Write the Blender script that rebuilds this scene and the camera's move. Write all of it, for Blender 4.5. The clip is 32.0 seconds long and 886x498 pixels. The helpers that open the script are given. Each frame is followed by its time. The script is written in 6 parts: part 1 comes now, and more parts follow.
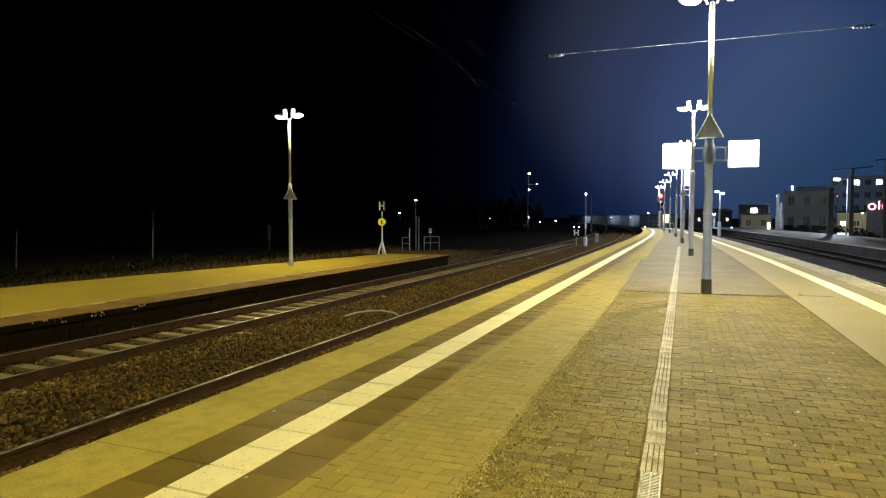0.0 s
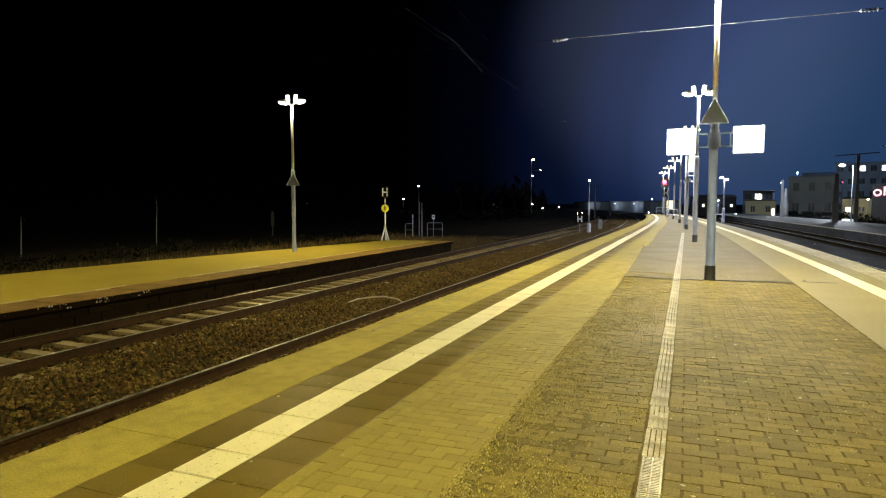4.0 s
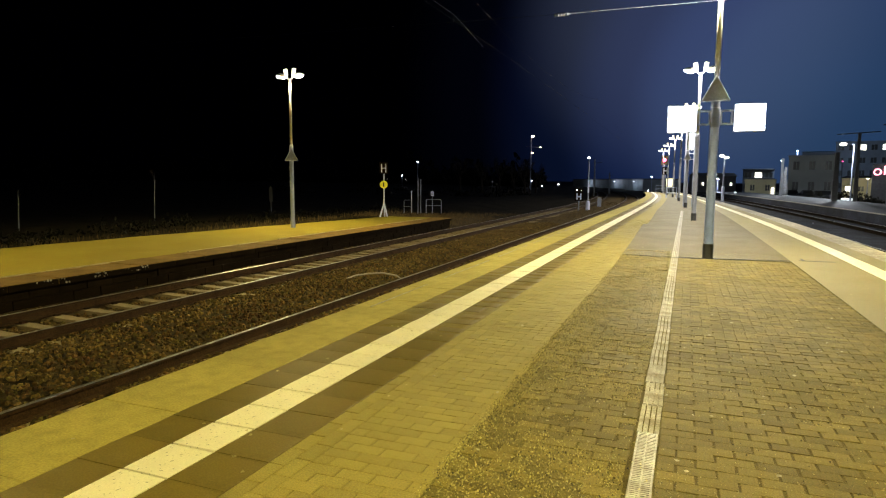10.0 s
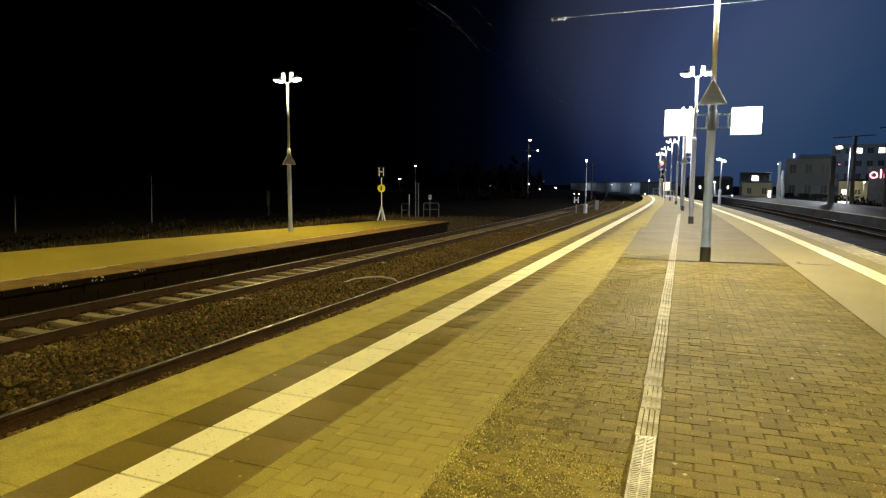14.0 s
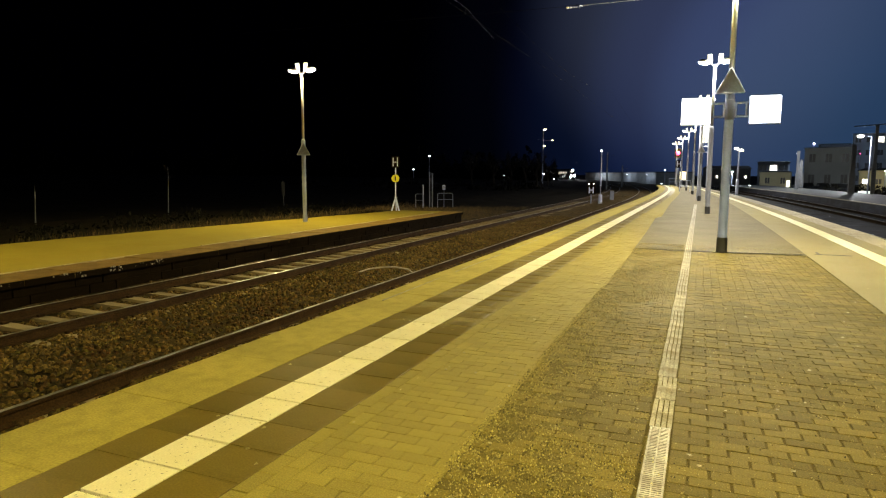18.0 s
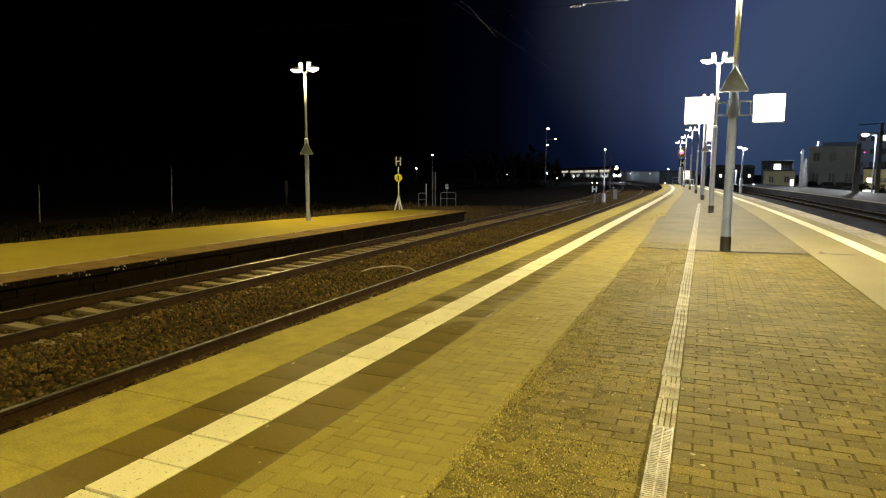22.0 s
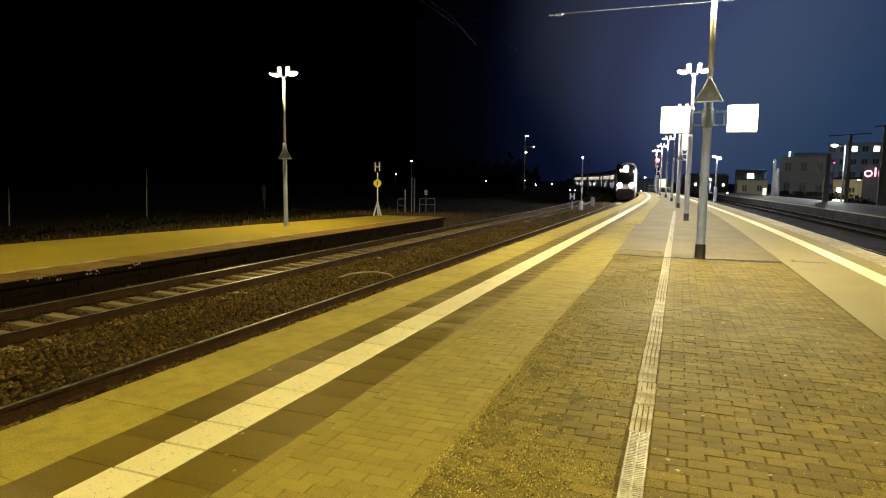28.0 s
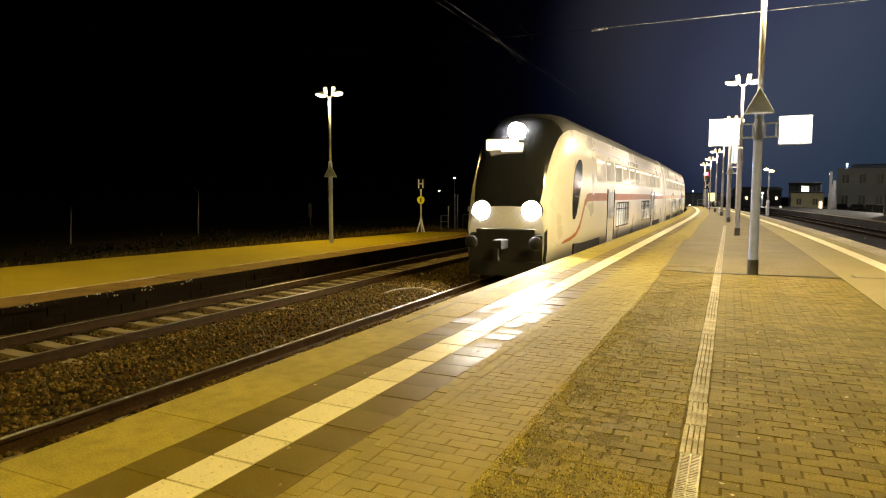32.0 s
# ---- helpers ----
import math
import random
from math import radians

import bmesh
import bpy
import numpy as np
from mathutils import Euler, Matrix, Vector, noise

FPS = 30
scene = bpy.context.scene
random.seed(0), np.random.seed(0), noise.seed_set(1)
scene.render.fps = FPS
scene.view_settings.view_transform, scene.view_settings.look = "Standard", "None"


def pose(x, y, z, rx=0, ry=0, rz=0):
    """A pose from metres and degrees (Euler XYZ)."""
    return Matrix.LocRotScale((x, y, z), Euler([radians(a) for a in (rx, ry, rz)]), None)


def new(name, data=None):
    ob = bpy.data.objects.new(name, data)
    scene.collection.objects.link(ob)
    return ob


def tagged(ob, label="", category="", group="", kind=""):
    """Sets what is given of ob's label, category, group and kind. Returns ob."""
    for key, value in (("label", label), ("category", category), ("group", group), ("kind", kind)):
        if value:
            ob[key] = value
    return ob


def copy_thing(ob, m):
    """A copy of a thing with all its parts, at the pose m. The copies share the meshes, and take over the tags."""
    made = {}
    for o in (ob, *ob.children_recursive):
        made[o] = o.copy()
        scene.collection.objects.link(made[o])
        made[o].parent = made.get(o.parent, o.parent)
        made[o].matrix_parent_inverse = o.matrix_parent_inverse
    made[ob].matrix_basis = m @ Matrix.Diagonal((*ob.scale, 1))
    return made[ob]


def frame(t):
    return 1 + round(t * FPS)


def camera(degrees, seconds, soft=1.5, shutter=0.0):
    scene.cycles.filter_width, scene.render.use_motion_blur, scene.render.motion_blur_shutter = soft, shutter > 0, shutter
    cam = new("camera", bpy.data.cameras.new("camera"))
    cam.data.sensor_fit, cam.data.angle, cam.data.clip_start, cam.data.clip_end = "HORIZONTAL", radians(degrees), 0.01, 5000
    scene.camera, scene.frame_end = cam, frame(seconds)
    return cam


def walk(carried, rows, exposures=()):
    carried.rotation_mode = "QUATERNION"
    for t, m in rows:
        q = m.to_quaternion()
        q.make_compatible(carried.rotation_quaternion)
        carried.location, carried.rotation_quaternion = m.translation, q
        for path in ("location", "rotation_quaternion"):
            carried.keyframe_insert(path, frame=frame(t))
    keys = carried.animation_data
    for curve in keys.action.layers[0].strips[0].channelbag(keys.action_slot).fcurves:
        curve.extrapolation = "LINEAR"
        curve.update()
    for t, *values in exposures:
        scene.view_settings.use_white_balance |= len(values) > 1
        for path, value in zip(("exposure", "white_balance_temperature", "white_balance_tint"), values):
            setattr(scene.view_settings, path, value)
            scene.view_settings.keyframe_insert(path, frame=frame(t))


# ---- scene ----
# ---- camera: at the eye height of a standing viewer on the island platform, turning slightly ----
EYE = 1.5
TURNS = [
    (0, 21.12, -2.86, -0.03),
    (0.5, 21.11, -2.99, -0.02),
    (1, 21.67, -3.39, -0.12),
    (1.5, 21.84, -2.78, -0.21),
    (2, 21.69, -3.17, -0.39),
    (2.5, 21.93, -4.27, -0.43),
    (3, 21.65, -3.81, -0.36),
    (3.5, 21.16, -3.96, -0.10),
    (5.5, 22.83, -5.06, 0.22),
    (6, 22.21, -5.45, 0.41),
    (6.5, 22.38, -5.33, 0.49),
    (7, 22.36, -5.37, 0.66),
    (7.5, 22.34, -5.64, 0.58),
    (8, 21.33, -5.29, 0.29),
    (8.5, 21.32, -5.33, 0.22),
    (9, 21.60, -5.35, -0.00),
    (9.5, 21.31, -5.64, 0.10),
    (10, 21.28, -6.27, 0.33),
    (10.5, 21.25, -7.22, 0.43),
    (11, 21.17, -6.58, 0.55),
    (11.5, 21.36, -6.62, 0.77),
    (12, 21.92, -6.40, 0.81),
    (12.5, 22.31, -6.27, 0.68),
    (13, 21.58, -6.30, 0.67),
    (13.5, 20.74, -6.32, 0.48),
    (14, 21.07, -5.94, 0.26),
    (14.5, 21.63, -6.11, 0.00),
    (15, 21.80, -6.42, 0.23),
    (15.5, 22.11, -6.43, 0.09),
    (17.5, 22.95, -6.62, 0.12),
    (18, 22.36, -6.84, 0.16),
    (18.5, 22.56, -6.84, 0.16),
    (19, 22.01, -6.80, 0.48),
    (19.5, 21.86, -7.75, 0.73),
    (20, 21.89, -7.51, 0.50),
    (20.5, 22.45, -7.14, 0.34),
    (21, 22.50, -6.99, 0.41),
    (21.5, 22.61, -6.93, 0.13),
    (22, 22.64, -6.92, 0.12),
    (22.5, 22.42, -7.20, 0.23),
    (23, 21.76, -7.57, 0.48),
    (23.5, 21.71, -7.77, 0.45),
    (24, 22.08, -7.83, 0.46),
    (24.5, 22.32, -7.33, 0.32),
    (25, 21.67, -7.11, 0.06),
    (25.5, 20.74, -6.56, -0.13),
    (27.5, 20.28, -5.90, 0.54),
    (28, 20.67, -6.35, 0.65),
    (28.5, 20.68, -6.37, 0.53),
    (29, 20.57, -6.38, 0.41),
    (29.5, 21.27, -6.30, 0.48),
    (30, 21.35, -5.85, 0.33),
    (30.5, 24.00, -4.75, -0.13),
    (31, 25.29, -5.03, -0.26),
    (31.5, 24.70, -5.04, -0.18),
    (32, 24.69, -4.88, 0.08),
]
cam = camera(71.0, 32.0, soft=1.18)
walk(cam, [(t, pose(0, 0, EYE, 0, 0, yaw) @ pose(0, 0, 0, 90 + pitch) @ pose(0, 0, 0, 0, 0, roll)) for t, yaw, pitch, roll in TURNS],
     [(0, 0.06, 6200, 10), (9, 0.03, 6350, 10), (14, 0.02, 6550, 10), (20, 0.0, 6850, 10), (29.5, -0.02, 7200, 10), (30.3, 0.0, 7450, 10), (31, -0.08, 8200, 11), (32, -0.30, 9300, 13)])

# ---- night sky: black over the fields, a dim blue glow over the town ----
world = bpy.data.worlds.new("night_sky")
scene.world = world
world.use_nodes = True
wn = world.node_tree
wn.nodes.clear()
w_out = wn.nodes.new("ShaderNodeOutputWorld")
w_bg = wn.nodes.new("ShaderNodeBackground")
w_co = wn.nodes.new("ShaderNodeTexCoord")
w_dot = wn.nodes.new("ShaderNodeVectorMath")
w_dot.operation = "DOT_PRODUCT"
w_dot.inputs[1].default_value = Vector((math.sin(radians(11)), math.cos(radians(11)), 0.10)).normalized()
w_ramp = wn.nodes.new("ShaderNodeValToRGB")
w_ramp.color_ramp.interpolation = "EASE"
els = w_ramp.color_ramp.elements
els[0].position, els[0].color = 0.80, (0.0, 0.0, 0.0002, 1)
els[1].position, els[1].color = 1.0, (0.0225, 0.050, 0.130, 1)
for at_, colour_ in ((0.87, (0.0005, 0.0008, 0.0026, 1)), (0.925, (0.0024, 0.0048, 0.019, 1)), (0.958, (0.0066, 0.0135, 0.056, 1)), (0.978, (0.0185, 0.036, 0.112, 1)), (0.989, (0.0255, 0.052, 0.134, 1))):
    e = els.new(at_)
    e.color = colour_
w_noise = wn.nodes.new("ShaderNodeTexNoise")
w_noise.inputs["Scale"].default_value = 3.0
w_mix = wn.nodes.new("ShaderNodeMix")
w_mix.data_type, w_mix.blend_type = "RGBA", "MULTIPLY"
w_mix.inputs["Factor"].default_value = 0.35
wn.links.new(w_co.outputs["Generated"], w_dot.inputs[0])
wn.links.new(w_co.outputs["Generated"], w_noise.inputs["Vector"])
wn.links.new(w_dot.outputs["Value"], w_ramp.inputs["Fac"])
wn.links.new(w_ramp.outputs["Color"], w_mix.inputs["A"])
wn.links.new(w_noise.outputs["Color"], w_mix.inputs["B"])
# a pale halo around the platform lamps, painted into the sky colour
w_dot2 = wn.nodes.new("ShaderNodeVectorMath")
w_dot2.operation = "DOT_PRODUCT"
w_dot2.inputs[1].default_value = Vector((0.0, 0.97, 0.235)).normalized()
w_halo = wn.nodes.new("ShaderNodeMapRange")
w_halo.interpolation_type = "SMOOTHERSTEP"
w_halo.inputs["From Min"].default_value, w_halo.inputs["From Max"].default_value = 0.958, 1.004
w_add = wn.nodes.new("ShaderNodeMix")
w_add.data_type, w_add.blend_type = "RGBA", "ADD"
w_add.inputs["B"].default_value = (0.024, 0.029, 0.042, 1)
wn.links.new(w_co.outputs["Generated"], w_dot2.inputs[0])
wn.links.new(w_dot2.outputs["Value"], w_halo.inputs["Value"])
wn.links.new(w_halo.outputs["Result"], w_add.inputs["Factor"])
wn.links.new(w_mix.outputs["Result"], w_add.inputs["A"])
wn.links.new(w_add.outputs["Result"], w_bg.inputs["Color"])
wn.links.new(w_bg.outputs["Background"], w_out.inputs["Surface"])

LAMP_COLOUR = (1.0, 0.82, 0.20)
MID_COLOUR = (1.0, 0.87, 0.42)
FAR_COLOUR = (1.0, 0.94, 0.78)
LAMP_POWER = 3400.0


def lamp_light(x, y, z, power, colour=LAMP_COLOUR, size=1.3, cone=168.0):
    """The light of one luminaire, below its lens."""
    data = bpy.data.lights.new("lamp_light", "SPOT" if cone < 180 else "POINT")
    if cone < 180:
        data.spot_size, data.spot_blend = radians(cone), 0.5
    data.shadow_soft_size, data.energy, data.color = size / 3, power, colour
    ob = new("lamp_light", data)
    ob.matrix_basis = pose(x, y, z)
    return ob


# ---- the lie of the land ----
RAIL = -0.76          # top of the rails under the platform surface at 0
LEFT = -0.45          # surface of the low side platform
AXIS = -5.40          # middle of the near track beside the camera
CURVE, RAMP, RADIUS = 28.0, 40.0, 500.0   # the line runs straight, then bends left
_S, _DS = [], 1.0
_px, _py, _th = AXIS, 0.0, -0.003
for i in range(1001):
    _S.append((_px, _py, _th))
    k = min(max((i * _DS - CURVE) / RAMP, 0), 1) / RADIUS
    _th += k * _DS
    _px -= math.sin(_th) * _DS
    _py += math.cos(_th) * _DS


def track(s, off=0.0):
    """A point off metres to the right of the near track's middle, s metres along it, and the heading."""
    if s <= 0:
        return AXIS + off, s, 0.0
    i = min(int(s), 999)
    f = s - i
    (x0, y0, a0), (x1, y1, a1) = _S[i], _S[i + 1]
    x, y, a = x0 + (x1 - x0) * f, y0 + (y1 - y0) * f, a0 + (a1 - a0) * f
    return x + off * math.cos(a), y + off * math.sin(a), a


def right_side(y, off=0.0):
    """The right edge of the island platform, which tapers to the left, plus off."""
    d = max(y - 8, 0)
    return 4.2 + off - (0.001 * d * d if d < 22 else 0.484 + 0.044 * (d - 22) + 0.00035 * (d - 22) ** 2)


def pole_line(y):
    return 0.46 - 0.00054 * max(y - 10, 0) ** 2


# ---- materials ----
def mat(name, colour, rough=0.7, metal=0.0, var=0.3, scale=3.0, fine=60.0, bump=0.15, tint=None, spots=0.0, pieces=0.0, islands=0.0, coat=0.0, moss=None, specks=0.0, spec=0.5):
    """A surface with variation at two scales; pieces and islands: how far single pieces differ."""
    m = bpy.data.materials.new(name)
    m.use_nodes = True
    nt = m.node_tree
    b = nt.nodes["Principled BSDF"]
    N, L = nt.nodes.new, nt.links.new
    co = N("ShaderNodeTexCoord")
    big, small = N("ShaderNodeTexNoise"), N("ShaderNodeTexNoise")
    big.inputs["Scale"].default_value, big.inputs["Detail"].default_value = scale, 5
    small.inputs["Scale"].default_value, small.inputs["Detail"].default_value = fine, 3
    for n in (big, small):
        L(co.outputs["Object"], n.inputs["Vector"])
    other = tint or tuple(c * 0.55 for c in colour)
    mix = N("ShaderNodeMix")
    mix.data_type = "RGBA"
    mix.inputs["A"].default_value, mix.inputs["B"].default_value = (*colour, 1), (*other, 1)
    r1 = N("ShaderNodeMapRange")
    r1.inputs["From Min"].default_value, r1.inputs["From Max"].default_value = 0.35, 0.72
    r1.inputs["To Max"].default_value = min(1.0, var * 2.2)
    L(big.outputs["Fac"], r1.inputs["Value"])
    L(r1.outputs["Result"], mix.inputs["Factor"])
    r2 = N("ShaderNodeMapRange")
    r2.inputs["From Min"].default_value, r2.inputs["From Max"].default_value = 0.3, 0.7
    r2.inputs["To Min"].default_value, r2.inputs["To Max"].default_value = 1 - var, 1 + var * 0.6
    L(small.outputs["Fac"], r2.inputs["Value"])
    value = r2.outputs["Result"]
    for amount, node, out in ((pieces, "ShaderNodeObjectInfo", "Random"), (islands, "ShaderNodeNewGeometry", "Random Per Island")):
        if amount:
            src, r3, mul = N(node), N("ShaderNodeMapRange"), N("ShaderNodeMath")
            r3.inputs["To Min"].default_value, r3.inputs["To Max"].default_value = 1 - amount, 1 + amount * 0.7
            mul.operation = "MULTIPLY"
            L(src.outputs[out], r3.inputs["Value"])
            L(r3.outputs["Result"], mul.inputs[0])
            L(value, mul.inputs[1])
            value = mul.outputs[0]
    if spots:
        vor, r4, mul = N("ShaderNodeTexNoise"), N("ShaderNodeMapRange"), N("ShaderNodeMath")
        vor.inputs["Scale"].default_value, vor.inputs["Detail"].default_value = 55.0, 3
        L(co.outputs["Object"], vor.inputs["Vector"])
        r4.inputs["From Min"].default_value, r4.inputs["From Max"].default_value = 0.64, 0.69
        r4.inputs["To Min"].default_value, r4.inputs["To Max"].default_value = 1.0, 1 - spots
        mul.operation = "MULTIPLY"
        L(vor.outputs["Fac"], r4.inputs["Value"])
        L(r4.outputs["Result"], mul.inputs[0])
        L(value, mul.inputs[1])
        value = mul.outputs[0]
    if specks:
        sp_, r6, mul = N("ShaderNodeTexNoise"), N("ShaderNodeMapRange"), N("ShaderNodeMath")
        sp_.inputs["Scale"].default_value, sp_.inputs["Detail"].default_value = 85.0, 3
        L(co.outputs["Object"], sp_.inputs["Vector"])
        r6.inputs["From Min"].default_value, r6.inputs["From Max"].default_value = 0.63, 0.72
        r6.inputs["To Min"].default_value, r6.inputs["To Max"].default_value = 1.0, 1 + specks
        mul.operation = "MULTIPLY"
        L(sp_.outputs["Fac"], r6.inputs["Value"])
        L(r6.outputs["Result"], mul.inputs[0])
        L(value, mul.inputs[1])
        value = mul.outputs[0]
    colour_out = mix.outputs["Result"]
    if moss:
        mn, r7, mm = N("ShaderNodeTexNoise"), N("ShaderNodeMapRange"), N("ShaderNodeMix")
        mn.inputs["Scale"].default_value, mn.inputs["Detail"].default_value = 7.0, 6
        L(co.outputs["Object"], mn.inputs["Vector"])
        r7.inputs["From Min"].default_value, r7.inputs["From Max"].default_value = 0.45, 0.68
        r7.inputs["To Max"].default_value = 0.75
        L(mn.outputs["Fac"], r7.inputs["Value"])
        mm.data_type = "RGBA"
        L(r7.outputs["Result"], mm.inputs["Factor"])
        L(colour_out, mm.inputs["A"])
        mm.inputs["B"].default_value = (*moss, 1)
        colour_out = mm.outputs["Result"]
    hsv = N("ShaderNodeHueSaturation")
    L(colour_out, hsv.inputs["Color"])
    L(value, hsv.inputs["Value"])
    L(hsv.outputs["Color"], b.inputs["Base Color"])
    r5 = N("ShaderNodeMapRange")
    r5.inputs["To Min"].default_value, r5.inputs["To Max"].default_value = max(rough - 0.13, 0.02), min(rough + 0.13, 1)
    L(big.outputs["Fac"], r5.inputs["Value"])
    L(r5.outputs["Result"], b.inputs["Roughness"])
    b.inputs["Metallic"].default_value = metal
    b.inputs["Specular IOR Level"].default_value = spec
    b.inputs["Coat Weight"].default_value = coat
    if bump:
        bp = N("ShaderNodeBump")
        bp.inputs["Strength"].default_value, bp.inputs["Distance"].default_value = bump, 0.02
        L(small.outputs["Fac"], bp.inputs["Height"])
        L(bp.outputs["Normal"], b.inputs["Normal"])
    return m


def glow(name, colour, strength):
    m = bpy.data.materials.new(name)
    m.use_nodes = True
    b = m.node_tree.nodes["Principled BSDF"]
    b.inputs["Base Color"].default_value = (0.6, 0.6, 0.6, 1)
    b.inputs["Roughness"].default_value = 0.3
    b.inputs["Emission Color"].default_value = (*colour, 1)
    b.inputs["Emission Strength"].default_value = strength
    return m


def lit_pane(name, colour, strength, scale, low=0.15):
    """A lit window: glass with a room's uneven light behind it."""
    m = glow(name, colour, strength)
    nt = m.node_tree
    b = nt.nodes["Principled BSDF"]
    b.inputs["Roughness"].default_value = 0.08
    b.inputs["Base Color"].default_value = (0.03, 0.035, 0.04, 1)
    co, n, r = nt.nodes.new("ShaderNodeTexCoord"), nt.nodes.new("ShaderNodeTexNoise"), nt.nodes.new("ShaderNodeMapRange")
    n.inputs["Scale"].default_value = scale
    r.inputs["From Min"].default_value, r.inputs["From Max"].default_value = 0.35, 0.65
    r.inputs["To Min"].default_value, r.inputs["To Max"].default_value = strength * low, strength
    nt.links.new(co.outputs["Object"], n.inputs["Vector"])
    nt.links.new(n.outputs["Fac"], r.inputs["Value"])
    nt.links.new(r.outputs["Result"], b.inputs["Emission Strength"])
    return m


M_SLAB = mat("edge_slab_concrete", (0.48, 0.395, 0.085), 0.72, var=0.26, scale=1.6, fine=70, tint=(0.31, 0.262, 0.06), spots=0.12, pieces=0.06, moss=(0.33, 0.275, 0.055))
M_OLDLINE = mat("worn_line_paint", (0.66, 0.54, 0.30), 0.7, var=0.4, scale=3, fine=60, bump=0.1, tint=(0.30, 0.21, 0.09))
M_DARKTILE = mat("dark_smooth_tile", (0.18, 0.13, 0.024), 0.46, var=0.25, scale=2.5, fine=90, bump=0.06, pieces=0.14, moss=(0.19, 0.145, 0.038), spec=0.42)
M_WHITE = mat("white_ribbed_tile", (0.92, 0.87, 0.66), 0.42, var=0.08, scale=5, fine=120, bump=0.1, tint=(0.66, 0.6, 0.40), spots=0.6, pieces=0.05)
M_PAVE = mat("beige_paver", (0.315, 0.257, 0.056), 0.76, var=0.25, scale=2.2, fine=110, bump=0.3, tint=(0.25, 0.204, 0.046), pieces=0.12, specks=0.4)
M_PAVE_J = mat("beige_pavers_joined", (0.315, 0.257, 0.056), 0.76, var=0.25, scale=2.2, fine=110, bump=0.3, tint=(0.25, 0.204, 0.046), islands=0.12, specks=0.4)
M_PAVE2 = mat("grey_paver", (0.215, 0.17, 0.038), 0.72, var=0.34, scale=1.1, fine=100, bump=0.25, tint=(0.155, 0.12, 0.03), pieces=0.27, moss=(0.175, 0.138, 0.028), specks=1.5, spec=0.25)
M_PAVE2_J = mat("grey_pavers_joined", (0.215, 0.17, 0.038), 0.72, var=0.34, scale=1.1, fine=100, bump=0.25, tint=(0.155, 0.12, 0.03), islands=0.27, moss=(0.175, 0.138, 0.028), specks=1.5, spec=0.25)
M_JOINT = mat("mossy_joint_grit", (0.165, 0.131, 0.031), 0.95, var=0.55, scale=6, fine=160, bump=0.6, tint=(0.09, 0.070, 0.02), specks=0.9, spec=0.2)
M_BEIGEJOINT = mat("sandy_joint_grit", (0.25, 0.205, 0.062), 0.95, var=0.4, scale=6, fine=160, bump=0.4, tint=(0.17, 0.138, 0.04))
M_TILEJOINT = mat("dark_tile_joint", (0.125, 0.092, 0.022), 0.9, var=0.4, scale=6, fine=120, bump=0.4)
M_DIRT = mat("speckled_trodden_dirt", (0.19, 0.153, 0.042), 0.85, var=0.6, scale=7, fine=170, bump=0.8, tint=(0.12, 0.094, 0.026), specks=2.0, spec=0.25)
M_LICHEN = mat("pale_lichen", (0.5, 0.47, 0.4), 0.9, var=0.4, bump=0)
M_MORTAR = mat("brown_mortar", (0.25, 0.20, 0.056), 0.8, var=0.35, scale=6, fine=120, bump=0.3, tint=(0.19, 0.15, 0.038))
M_ASPHALT = mat("worn_light_asphalt", (0.28, 0.243, 0.105), 0.56, var=0.22, scale=0.9, fine=130, bump=0.25, tint=(0.26, 0.225, 0.102), specks=0.4)
M_DARKASPHALT = mat("dark_patched_asphalt", (0.155, 0.132, 0.064), 0.72, var=0.35, scale=0.9, fine=120, bump=0.3, tint=(0.115, 0.096, 0.042), specks=0.4)
M_GRAVEL = mat("rusty_ballast", (0.185, 0.118, 0.034), 0.85, var=0.6, scale=0.9, fine=22, bump=0.9, tint=(0.095, 0.047, 0.016), islands=0.65, moss=(0.10, 0.092, 0.02), spec=0.2)
M_BED = mat("ballast_bed", (0.10, 0.064, 0.02), 0.95, var=0.6, scale=1.5, fine=26, bump=1.0, tint=(0.032, 0.025, 0.011), spec=0.12)
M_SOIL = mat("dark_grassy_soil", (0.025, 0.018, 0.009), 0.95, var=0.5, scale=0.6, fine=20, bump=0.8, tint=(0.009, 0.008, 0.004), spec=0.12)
M_GRASS = mat("dry_verge_grass", (0.19, 0.128, 0.058), 0.9, var=0.4, scale=1.2, fine=30, bump=0, tint=(0.08, 0.07, 0.035), islands=0.6, spec=0.2)
M_VERGE = mat("brown_verge_soil", (0.11, 0.076, 0.038), 0.95, var=0.5, scale=0.9, fine=24, bump=0.9, tint=(0.04, 0.032, 0.018), spec=0.12)
M_SLEEPER = mat("concrete_sleeper", (0.28, 0.215, 0.12), 0.8, var=0.3, scale=4, fine=60, bump=0.3, tint=(0.25, 0.19, 0.095), pieces=0.2)
M_RUST = mat("rusty_rail_web", (0.06, 0.032, 0.011), 0.7, metal=0.2, var=0.4, scale=5, fine=50, bump=0.3, spec=0.12)
M_RAILTOP = mat("polished_rail_head", (0.40, 0.39, 0.38), 0.36, metal=1.0, var=0.1, scale=6, fine=40, bump=0.02)
M_WALLDARK = mat("near_black_surface", (0.016, 0.0095, 0.0035), 0.9, var=0.45, scale=2, fine=40, bump=0.6, spec=0.05)
M_LEFTTOP = mat("sandy_platform_surface", (0.37, 0.285, 0.016), 0.85, var=0.25, scale=0.8, fine=50, bump=0.4, tint=(0.30, 0.21, 0.012), moss=(0.33, 0.265, 0.02))
